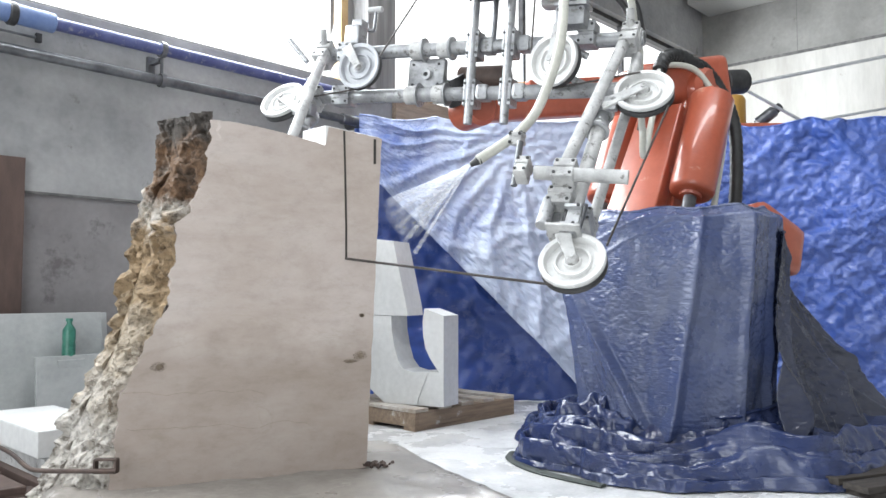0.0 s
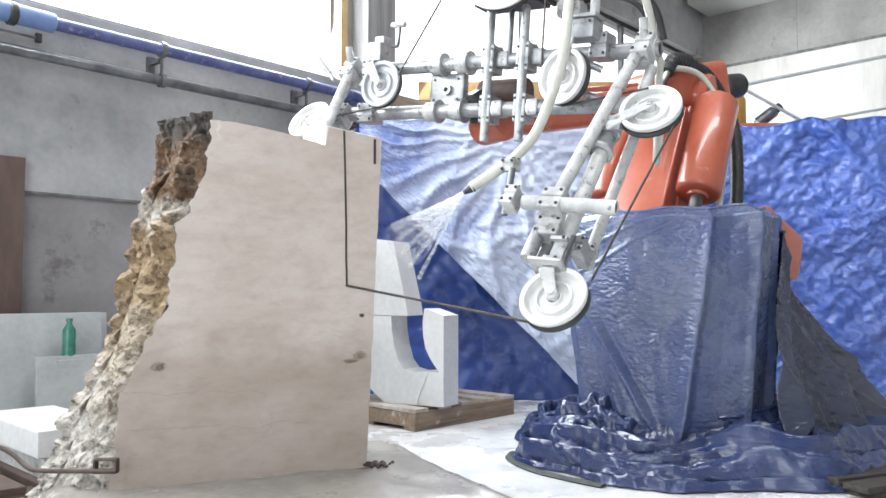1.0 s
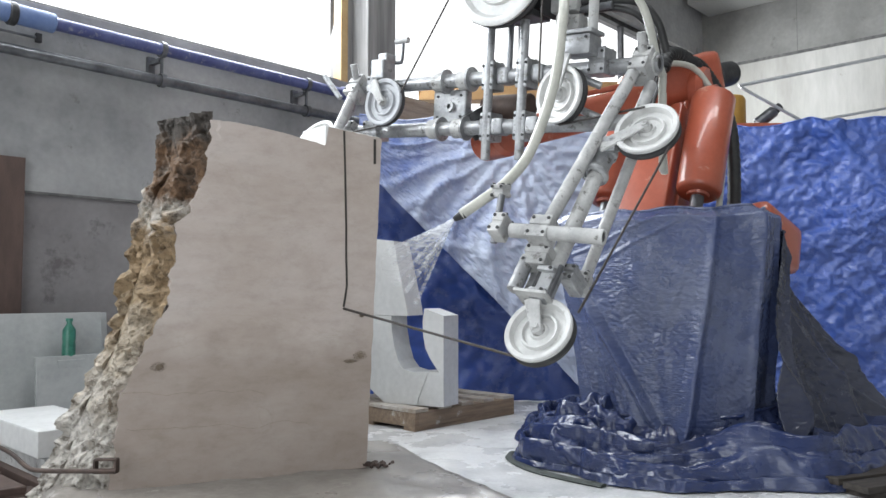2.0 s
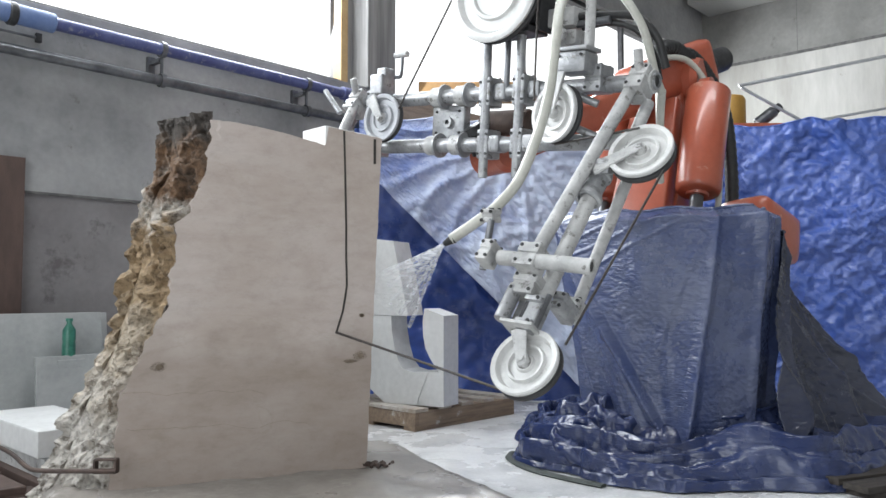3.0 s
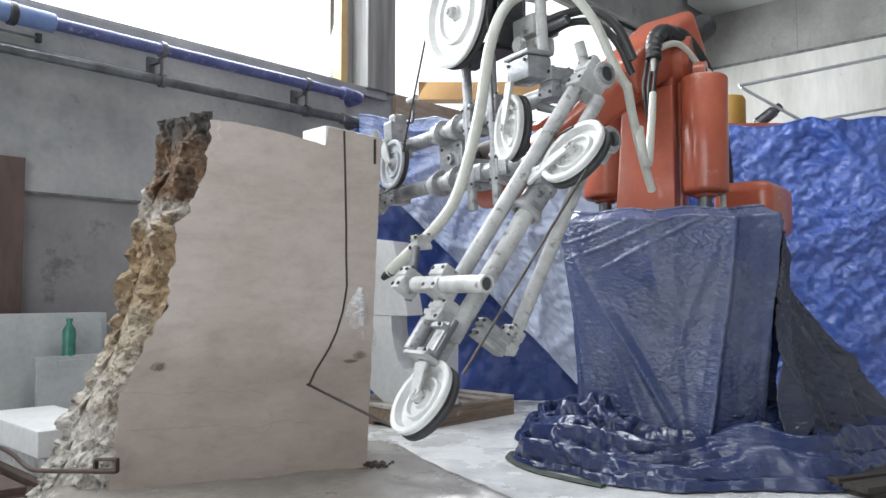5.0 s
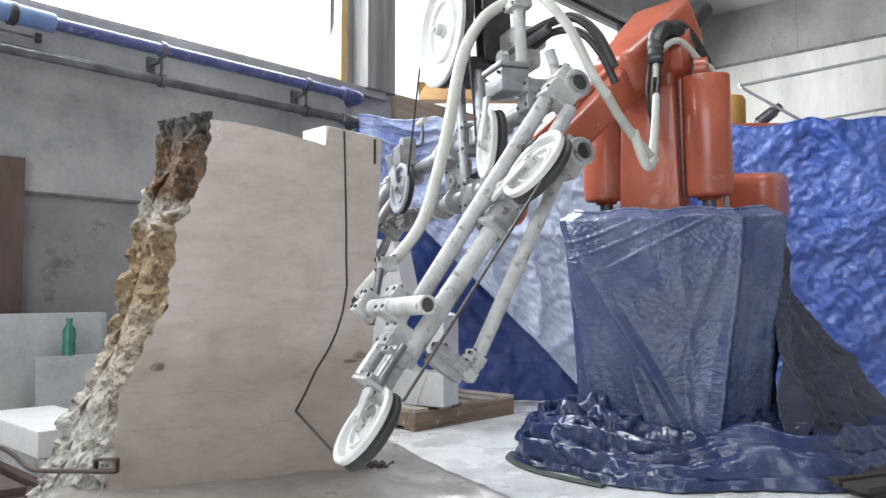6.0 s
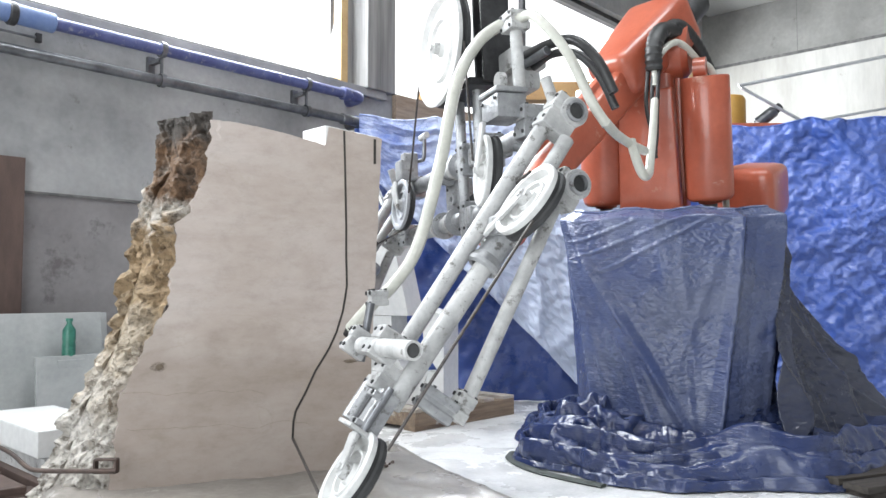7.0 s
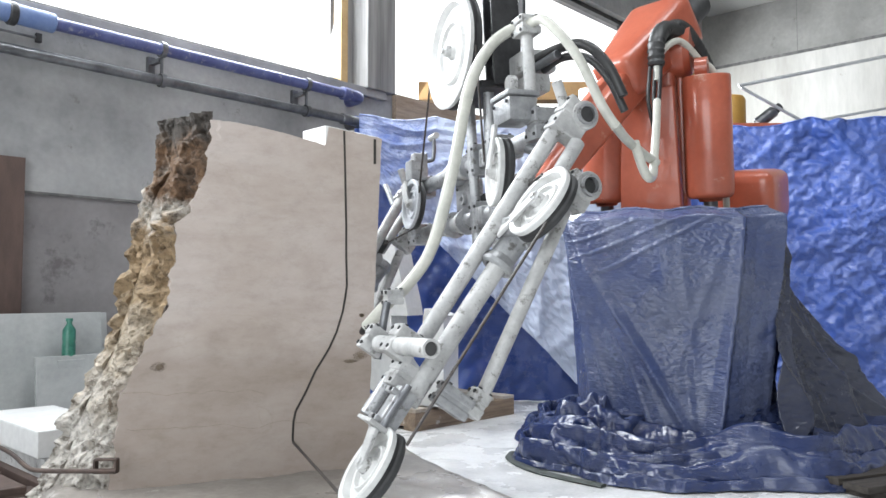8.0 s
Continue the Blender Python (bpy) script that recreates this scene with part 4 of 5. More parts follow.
def side_sheet():
    """An added sheet from the robot's foot down to the floor beside it, shade in its colour."""
    def place(u, v):
        left = Vector((1.70, 3.93, 1.15)).lerp(Vector((1.50, 3.70, 0.16)), v)
        right = Vector((1.74, 4.62, 1.17)).lerp(Vector((2.72, 4.80, 0.03)), v)
        p = left.lerp(right, u)
        out = Vector((0.80, -0.60, 0.15))
        fold = 0.13 * ridged(u * 2.3 + 0.45 * v + 0.25 * noise.noise((u * 2, v * 2, 4))) ** 2 + 0.06 * ridged(u * 4.1 - 0.8 * v + 0.3 * noise.noise((u * 3, v * 3, 8))) ** 3
        fold += 0.05 * noise.noise((u * 2.2, v * 1.6, 1)) - 0.05 * math.sin(math.pi * v)
        return p + out * fold * (0.35 + 0.65 * v)
    P = crumple(grid_of(place, 70, 60), [(0.03, 0.03, 120, 0.004), (0.012, 0.015, 90, 0.005), (0.006, 0.01, 50, 0.006)], seed=12)
    ob = cloth("side_tarp", P, SHADED_TARP, hem=0.008)
    return tagged(ob, "dusty plastic sheet beside the robot's foot, shade painted in its colour", "tarpaulin")


ROBOT_COVER = cover_top()
side_sheet()
cover_foot()
heap = thing("tarp_bundle", "loose crumpled bundle of blue tarpaulin on floor", "tarpaulin", pose(0.80, 3.98, 0))


def bundle(u, v):
    a, b = 2 * math.pi * u, math.pi / 2 * v
    q = Vector((math.cos(a) * math.sin(b), math.sin(a) * math.sin(b), math.cos(b)))
    k = 0.85 + 0.5 * abs(noise.noise(q * 1.7)) + 0.22 * abs(noise.noise(q * 3.6)) + 0.05 * abs(noise.noise(q * 8))
    return Vector((0.25 * q.x * k, 0.21 * q.y * k, max(0.004, 0.27 * q.z * k)))


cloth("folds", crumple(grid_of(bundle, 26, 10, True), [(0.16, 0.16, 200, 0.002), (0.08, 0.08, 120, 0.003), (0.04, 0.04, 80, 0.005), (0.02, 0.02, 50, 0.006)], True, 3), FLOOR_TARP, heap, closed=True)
edge = thing("rubber_mat", "dark green rubber strip under the tarpaulin's edge", "mat")
part("strip", pipe(B(), [(0.37, 4.22, 0.018), (0.345, 4.06, 0.018), (0.42, 3.83, 0.018), (0.55, 3.655, 0.018), (0.70, 3.50, 0.018)], 0.026, 6, 8), varied("dirty green rubber", (0.03, 0.036, 0.032), (0.065, 0.075, 0.068), 8, 0.7), edge, smooth=True, m=Matrix.Diagonal((1, 1, 0.4, 1)))

planks = thing("timber_planks", "dark old timber planks lying beside the blue tarpaulin", "timber", pose(2.02, 3.42, 0, 0, 0, 24))
for k in range(5):
    part("plank", box(B(), (0.10 + 0.02 * (k % 2), 0.155 * k, 0.055), (0.95, 0.12, 0.028), 0.004), DARK_WOOD, planks)
for x in (-0.25, 0.15, 0.5):
    part("bearer", box(B(), (x, 0.31, 0.020), (0.09, 0.80, 0.041), 0.003), DARK_WOOD, planks)

# ---- things behind the tarpaulin ----
crane = thing("yellow_crane", "yellow steel crane beam beyond the tarpaulin", "crane")
part("beam", box(B(), (0.80, 7.25, 2.70), (2.05, 0.16, 0.17), 0.008, pose(0, 0, 0)), OCHRE_BEAM, crane, "worn ochre steel beam")
part("leg", box(B(), (1.7, 7.25, 1.31), (0.16, 0.16, 2.62), 0.008), YELLOW, crane)
tank = thing("yellow_tank", "yellow round steel tank on a red frame", "tank", pose(2.47, 6.75, 0))
part("drum", lathe(B(), [(0, 2.28), (0.13, 2.28), (0.135, 2.30), (0.135, 2.50), (0.12, 2.53), (0, 2.53)], None, 28), YELLOW, tank, smooth=True)
part("frame", box(B(), (0.12, 0, 2.20), (0.60, 0.30, 0.16), 0.01), ORANGE, tank)
part("stand", box(B(), (0.12, 0, 1.06), (0.3, 0.2, 2.12), 0.01), DARK_STEEL, tank)
part("valve", rod(B(), (0.22, -0.05, 2.29), (0.36, -0.07, 2.40), 0.050), STEEL_PIPE, tank, smooth=True)
part("valve_cap", rod(B(), (0.355, -0.07, 2.395), (0.41, -0.08, 2.44), 0.035), DARK_STEEL, tank, smooth=True)
brace = thing("steel_bracket", "thin steel tube bracket fixed to the wall", "bracket")
part("tube", rod(B(), (2.50, 6.6, 2.595), (5.2, 6.6, 3.14), 0.015), GALV, brace, smooth=True)
part("tube", rod(B(), (2.52, 6.6, 2.58), (3.05, 6.6, 2.28), 0.013), GALV, brace, smooth=True)
part("tube", rod(B(), (3.05, 6.6, 2.28), (5.2, 6.6, 2.66), 0.012), GALV, brace, smooth=True)
part("upright", rod(B(), (5.2, 6.6, 0.0), (5.2, 6.6, 3.2), 0.03), GALV, brace, smooth=True)

# ---- the robot ----
ROBOT_AT = Vector((1.31, 4.52, 0))
ROBOT = thing("industrial_robot", "orange industrial robot arm carrying a wire saw", "robot", pose(*ROBOT_AT, 0, 0, 240))
AXIS2 = Vector((0.30, 0, 1.05))


def oval_bar(bm, a, b, w0, h0, w1, h1, bevel=0.03, up=(0, 1, 0)):
    """A tapered bar with rounded edges from a to b."""
    a, b = Vector(a), Vector(b)
    d = (b - a).normalized()
    s = Vector(up)
    s = (s - d * s.dot(d)).normalized()
    n = d.cross(s)
    vs = []
    for c, w, h in ((a, w0, h0), (b, w1, h1)):
        vs.append([bm.verts.new(c + s * w * i / 2 + n * h * j / 2) for i, j in ((-1, -1), (1, -1), (1, 1), (-1, 1))])
    fs = [bm.faces.new(vs[0]), bm.faces.new(vs[1])]
    for k in range(4):
        fs.append(bm.faces.new([vs[0][k], vs[0][(k + 1) % 4], vs[1][(k + 1) % 4], vs[1][k]]))
    bmesh.ops.bevel(bm, geom=list({e for f in fs for e in f.edges}), offset=bevel, segments=3, affect="EDGES", profile=0.6)
    return bm


bm = B()
lathe(bm, [(0, 0), (0.42, 0), (0.42, 0.28), (0.34, 0.34), (0.34, 0.75), (0, 0.75)], Matrix.Translation((0.12, 0, 0)), 32)
part("foot", bm, ORANGE, ROBOT, smooth=True)
bm = B()
box(bm, (0.20, 0, 0.98), (0.62, 0.52, 0.52), 0.06)
part("turret", bm, ORANGE, ROBOT, smooth=True)
bm = B()
oval_bar(bm, (0.02, 0, 0.0), (0.0, 0, 1.06), 0.27, 0.24, 0.22, 0.20, 0.035)
oval_bar(bm, (0.15, -0.02, 0.10), (0.12, -0.02, 0.88), 0.32, 0.10, 0.27, 0.08, 0.012)
box(bm, (-0.02, 0.13, 0.55), (0.16, 0.03, 0.75), 0.012)
box(bm, (-0.02, -0.13, 0.55), (0.16, 0.03, 0.75), 0.012)
LOWER_ARM = part("lower_arm", bm, ORANGE, ROBOT, smooth=True)
for y in (0.265, -0.265):
    cyl = part("balancing_cylinder", lathe(B(), [(0, 0.285), (0.055, 0.285), (0.06, 0.30), (0.100, 0.302), (0.112, 0.312), (0.118, 0.330), (0.118, 0.905), (0.112, 0.914), (0.07, 0.918), (0, 0.918)], Matrix.Translation((0.10, y, 0)), 32), ORANGE, LOWER_ARM, smooth=True)
    part("eye_lug", lathe(B(), [(0.022, -0.03), (0.055, -0.03), (0.055, 0.03), (0.022, 0.03), (0.022, -0.03)], Matrix.Translation((0.08, y * 0.92, 0.955)) @ Matrix.Rotation(radians(90), 4, "X"), 20), ORANGE, LOWER_ARM, smooth=True)
    part("piston", rod(B(), (0.10, y, 0.10), (0.10, y, 0.31), 0.035), STEEL_PIPE, LOWER_ARM, smooth=True)
bm = B()
lathe(bm, [(0, -0.19), (0.12, -0.19), (0.15, -0.16), (0.15, 0.16), (0.12, 0.19), (0, 0.19)], Matrix.Translation((0, 0, 1.06)) @ Matrix.Rotation(radians(90), 4, "X"), 28)
part("elbow_joint", bm, ORANGE, LOWER_ARM, smooth=True)
bm = B()
oval_bar(bm, (-0.22, 0.38, 0.24), (-0.60, 0.50, 0.28), 0.34, 0.36, 0.27, 0.28, 0.07)
part("motor_housing", bm, ORANGE, LOWER_ARM, smooth=True)
# dressing hoses on the arm
part("dress_hose", pipe(B(), [(0.22, 0.06, 1.09), (0.12, 0.13, 1.17), (-0.06, 0.18, 1.13), (-0.19, 0.25, 0.95), (-0.26, 0.29, 0.66), (-0.30, 0.31, 0.35), (-0.31, 0.31, 0.08)], 0.037, 14, 12, 0.05), CABLE, LOWER_ARM, "black corrugated hose", True)
part("dress_hose", pipe(B(), [(0.38, 0.07, 0.89), (0.34, 0.08, 1.01), (0.18, 0.15, 1.09), (0.06, 0.23, 1.00), (-0.0, 0.31, 0.85), (-0.06, 0.33, 0.1)], 0.017, 10), HOSE, LOWER_ARM, "grey plastic hose", True)
HOSE_LOOP = part("hose_loop", pipe(B(), [(0, 0, 0.86), (0.004, 0, 0.55), (0.0, 0, 0.25), (-0.004, 0, 0.10), (-0.028, 0, 0.022), (-0.065, 0, 0.0), (-0.110, 0, 0.028), (-0.150, 0, 0.075)], 0.0163, 8), HOSE, ROBOT, "milky white hose loop", True)
# where the loop hangs lowest
LOOP = [(0.0, 0.96, 3.75, 1.466), (1.5, 0.964, 3.45, 1.367), (3.0, 0.92, 3.32, 1.33), (3.5, 0.88, 3.25, 1.32), (4.5, 0.77, 2.945, 1.292), (6.0, 0.727, 2.74, 1.255), (7.0, 0.708, 2.71, 1.218), (7.5, 0.713, 2.72, 1.218), (8.0, 0.72, 2.70, 1.21)]
for k in (0.0, 0.025, 0.05):
    part("cable", pipe(B(), [(0.37, 0.04 + k, 0.96), (0.40, 0.03 + k, 0.80), (0.40, 0.05 + k * 0.4, 0.66), (0.40, 0.06, 0.55 + k)], 0.010, 8, 8), CABLE, LOWER_ARM, smooth=True)
part("cable_sleeve", pipe(B(), [(0.10, 0.14, 1.15), (0.24, 0.09, 1.145), (0.34, 0.07, 1.07), (0.37, 0.07, 0.96)], 0.040, 8, 14, 0.07), CABLE, LOWER_ARM, "black ribbed sleeve", True)
# forearm: x runs to the wrist
bm = B()
oval_bar(bm, (-0.24, 0, 0.06), (0.40, 0, 0.07), 0.36, 0.30, 0.24, 0.22, 0.06)
oval_bar(bm, (0.22, 0, 0.02), (1.40, 0, 0.0), 0.17, 0.20, 0.13, 0.14, 0.035)
FOREARM = part("forearm", bm, ORANGE, ROBOT, smooth=True)
part("rib", box(B(), (0.75, 0, 0.12), (0.7, 0.05, 0.03), 0.008), ORANGE, FOREARM)
part("wrist", lathe(B(), [(0, -0.10), (0.075, -0.10), (0.095, -0.08), (0.095, 0.08), (0.075, 0.10), (0, 0.10)], Matrix.Translation((1.46, 0, 0)) @ Matrix.Rotation(radians(90), 4, "X"), 28), ORANGE, FOREARM, smooth=True)
part("motor", rod(B(), (-0.42, 0.09, 0.05), (-0.24, 0.09, 0.05), 0.075), DARK_STEEL, FOREARM, smooth=True)

# ---- the wire saw ----
# its own space: x along the two cross tubes, -y and down along the legs, origin at the upper tube's open end
SAW_POSES = [
    (0.0, 0.8442, 3.4509, 1.9728, -0.12, 4.62, -24.67), (0.5, 0.8656, 3.3477, 1.9134, 0.74, 5.5, -29.64), (1.0, 0.8608, 3.2559, 1.8642, 1.55, 5.6, -33.91),
    (1.5, 0.8412, 3.185, 1.8186, 2.16, 5.36, -36.78), (3.0, 0.793, 3.0476, 1.6704, 3.17, 5.96, -40.34), (3.5, 0.7476, 2.9683, 1.6426, 3.14, 5.03, -43.78),
    (4.0, 0.6844, 2.8689, 1.6252, 3.13, 3.39, -48.73), (4.5, 0.6089, 2.7719, 1.6115, 2.8, 1.3, -54.09), (6.0, 0.4177, 2.5296, 1.5172, 1.48, -3.2, -67.11),
    (6.5, 0.3952, 2.4709, 1.4628, 1.57, -2.65, -68.56), (7.0, 0.3937, 2.4426, 1.4051, 1.8, -2.05, -68.75), (7.5, 0.4034, 2.4529, 1.407, 1.87, -1.86, -68.67),
    (8.0, 0.4379, 2.5032, 1.4085, 2.06, -1.76, -68.8)]
SAW = thing("wire_saw", "white tubular wire saw frame with guide wheels", "wire saw", pose(*SAW_POSES[0][1:]))
bolt_mesh = None


def bolt(parent, at, toward):
    """A small dark bolt head."""
    global bolt_mesh
    if bolt_mesh is None:
        b = lathe(B(), [(0, -0.004), (0.0065, -0.004), (0.0065, 0.004), (0.0035, 0.0045), (0, 0.002)], None, 8)
        bolt_mesh = bpy.data.meshes.new("bolt")
        b.to_mesh(bolt_mesh)
        b.free()
        bolt_mesh.materials.append(DARK_STEEL)
    ob = new("bolt", bolt_mesh)
    ob.parent = parent
    ob.matrix_basis = axis_pose(at, Vector(at) + Vector(toward))
    return ob


def clamp(c, s, m=None, material=None, bolts=True, split=True):
    """A clamp block in two halves with bolts on its front and top faces."""
    m = (Matrix.Translation(c) @ (m or Matrix()))
    b = B()
    if split:
        h = s[2] / 2
        box(b, (0, 0, h / 2 + 0.003), (s[0], s[1], h - 0.006), 0.006, m)
        box(b, (0, 0, -h / 2 - 0.003), (s[0], s[1], h - 0.006), 0.006, m)
        box(b, (0, 0, 0), (s[0] * 0.86, s[1] * 0.86, 0.014), 0, m)
    else:
        box(b, (0, 0, 0), s, 0.008, m)
    ob = part("clamp", b, material or WHITE_PAINT, SAW)
    if bolts:
        for i in (-1, 1):
            for j in (-1, 1):
                bolt(ob, m @ Vector((i * s[0] * 0.36, -s[1] / 2, j * s[2] * 0.33)), m.to_3x3() @ Vector((0, -1, 0)))
                bolt(ob, m @ Vector((i * s[0] * 0.36, j * s[1] * 0.33, s[2] / 2)), m.to_3x3() @ Vector((0, 0, 1)))
    return ob


def tube(a, b, r, material=None, name="tube", bore=0.0):
    return part(name, rod(B(), a, b, r, 20, bore=bore), material or WHITE_PAINT, SAW, smooth=True)


def guide_wheel(c, n, r, fork=None, material=None, thick=0.044):
    """A dished guide wheel about the axis n, with a rubber groove and a hub; the fork runs to the given point."""
    m = axis_pose(c, Vector(c) + Vector(n))
    w = material or WHEEL_WHITE
    t = thick / 2
    wheel = part("wheel", lathe(B(), [(0, t * 0.55), (0.030, t * 0.55), (0.034, t * 0.0), (r * 0.46, -t * 0.1), (r * 0.49, t * 0.5), (r * 0.55, t * 0.55), (r * 0.58, -t * 0.15), (r * 0.77, -t * 0.1),
                                      (r * 0.84, t * 0.9), (r * 0.965, t), (r, t * 0.8), (r * 0.985, t * 0.1), (r * 0.93, 0), (r * 0.8, -t), (0, -t)], m, 48), w, SAW, smooth=True)
    part("rubber_rim", lathe(B(), [(r * 0.90, -0.002), (r * 0.985, t * 0.05), (r * 0.95, -t * 0.5), (r * 0.995, -t * 0.8), (r * 0.995, -t * 1.3), (r * 0.93, -t * 1.55), (r * 0.3, -t * 1.55), (0, -t * 1.2)], m, 48), RUBBER, wheel, smooth=True)
    part("hub", lathe(B(), [(0, t * 2.0), (0.010, t * 2.0), (0.012, t * 1.6), (0.022, t * 1.4), (0.026, t * 0.4), (0, t * 0.4)], m, 20), WHITE_PAINT, wheel, smooth=True)
    if fork:
        b = B()
        up = Vector(n).normalized()
        a = Vector(c) + up * t * 1.5
        f = Vector(fork) + up * t * 1.5
        oval_bar(b, a - (f - a).normalized() * 0.012, f, 0.036, 0.010, 0.060, 0.014, 0.004, up=up.cross(f - a))
        part("fork", b, WHITE_PAINT, wheel)
    return wheel


L = Vector((0, -0.605, -0.796))        # down the legs
N = Vector((0, -0.796, 0.605))         # the face of the legs
LEGR = Matrix.Rotation(-math.atan2(0.605, 0.796), 4, "X")   # z of a part turned along the legs
UP, LO = Vector((0, 0, 0)), Vector((0, -0.025, -0.232))

# cross tubes
tube((-1.62, 0, 0), (0.050, 0, 0), 0.034, ALU, "cross_tube", 0.026)
tube((-1.62, -0.025, -0.232), (0.088, -0.025, -0.232), 0.034, ALU, "cross_tube", 0.026)
# solid plugs coloured as the shade inside the open tubes
part("bore", rod(B(), (-0.2, 0, 0), (0.042, 0, 0), 0.0262), BORE_SHADE, SAW)
part("bore", rod(B(), (-0.2, -0.025, -0.232), (0.068, -0.025, -0.232), 0.0262), BORE_SHADE, SAW)
for x in (-1.10, -0.95):
    for c in (UP, LO):
        part("sleeve", lathe(B(), [(0.034, 0), (0.046, 0.002), (0.046, 0.06), (0.034, 0.062)], axis_pose((x, c.y, c.z), (x + 1, c.y, c.z)), 22), WHITE_PAINT, SAW, smooth=True)
        part("flange", lathe(B(), [(0.034, 0), (0.058, 0.001), (0.058, 0.012), (0.034, 0.013)], axis_pose((x + 0.062, c.y, c.z), (x + 1, c.y, c.z)), 22), ALU, SAW, smooth=True)
# middle plate with a round port
b = B()
box(b, (-1.03, 0.05, -0.116), (0.20, 0.05, 0.16), 0.010)
plate = part("port_plate", b, ALU, SAW)
part("port_ring", lathe(B(), [(0.012, 0), (0.026, 0), (0.026, 0.014), (0.012, 0.014), (0.012, 0)], axis_pose((-1.022, 0.022, -0.118), (-1.022, -1, -0.118)), 20), ALU, plate, smooth=True)
# black disc painting the shade inside the port
part("port_shade", lathe(B(), [(0, 0), (0.013, 0), (0.013, 0.004), (0, 0.004)], axis_pose((-1.022, 0.021, -0.118), (-1.022, -1, -0.118)), 16), RUBBER, plate)
for dx, dz in ((-0.07, 0.05), (0.07, 0.05), (-0.07, -0.05), (0.07, -0.05)):
    bolt(plate, (-1.03 + dx, 0.024, -0.116 + dz), (0, -1, 0))
# flange to the robot's wrist
part("mount", lathe(B(), [(0, 0), (0.07, 0), (0.07, 0.04), (0.06, 0.05), (0.06, 0.13), (0, 0.13)], axis_pose((-0.90, 0.04, -0.14), (-0.85, 0.12, -0.28)), 26), DARK_STEEL, SAW, smooth=True)
part("motor_back", rod(B(), (-0.62, 0.12, -0.12), (-0.88, 0.12, -0.12), 0.06), RUSTY, SAW, "dusty reddish drive motor", True)
# two guide rods with slide blocks
for x in (-0.751, -0.568):
    tube((x, -0.045, -0.384), (x, -0.05, 0.24), 0.021, ALU, "guide_rod")
    for c in (UP, LO):
        clamp((x, -0.012, c.z), (0.062, 0.10, 0.13), material=ALU, split=False)
        part("side_clamp", box(B(), (x + 0.065, c.y, c.z), (0.06, 0.085, 0.075), 0.014), ALU, SAW)
tube((-0.66, -0.02, 0.0), (-0.66, -0.02, 0.24), 0.014, STEEL_PIPE, "screw_spindle")
# head plate, mast and big wheel
head = part("head_plate", box(B(), (-0.65, -0.04, 0.245), (0.32, 0.15, 0.028), 0.005), DARK_STEEL, SAW)
for x in (-0.79, -0.74, -0.52, -0.60):
    bolt(head, (x, -0.118, 0.245), (0, -1, 0))
b = B()
for x in (-0.545, -0.475):
    box(b, (x, -0.01, 0.62), (0.014, 0.115, 0.76), 0.003)
for z in (0.30, 0.45, 0.60, 0.75, 0.90):
    box(b, (-0.51, -0.005, z), (0.06, 0.09, 0.05), 0.003)
part("mast", b, DARK_STEEL, SAW, "black slotted steel mast")
guide_wheel((-0.635, -0.165, 0.405), (0.0, -1, 0.05), 0.225, None, WHEEL_WHITE, 0.046)
part("axle", rod(B(), (-0.635, -0.14, 0.405), (-0.55, -0.02, 0.405), 0.02), DARK_STEEL, SAW, smooth=True)
b = B()
box(b, (-0.42, 0.06, 0.30), (0.16, 0.13, 0.08), 0.012)
box(b, (-0.39, 0.05, 0.215), (0.12, 0.09, 0.07), 0.02)
part("drive_box", b, WHITE_PAINT, SAW, smooth=True)
part("drive_cap", rod(B(), (-0.38, -0.03, 0.215), (-0.38, -0.06, 0.215), 0.03), WHITE_PAINT, SAW, smooth=True)
# third wheel with its box, near the right leg
guide_wheel((-0.311, -0.150, -0.126), (-0.22, -0.97, 0.08), 0.122, (-0.285, -0.13, 0.035))
b = B()
box(b, (-0.255, -0.10, 0.075), (0.135, 0.11, 0.085), 0.014)
box(b, (-0.255, -0.10, 0.128), (0.15, 0.12, 0.018), 0.006)
gear = part("gear_box", b, ALU, SAW, smooth=True)
for dx in (-0.05, 0.05):
    bolt(gear, (-0.255 + dx, -0.157, 0.10), (0, -1, 0))
clamp((-0.20, -0.02, 0.02), (0.08, 0.11, 0.11), material=ALU)
tube((-0.235, -0.045, 0.11), (-0.235, -0.05, 0.38), 0.021, WHITE_PAINT, "hose_post")
clamp((-0.235, -0.05, 0.375), (0.085, 0.075, 0.065))
for z in (-0.05, -0.18):
    part("stay", rod(B(), (-0.26, -0.06, z), (-0.19, -0.03, z - 0.03), 0.016), ALU, SAW, smooth=True)


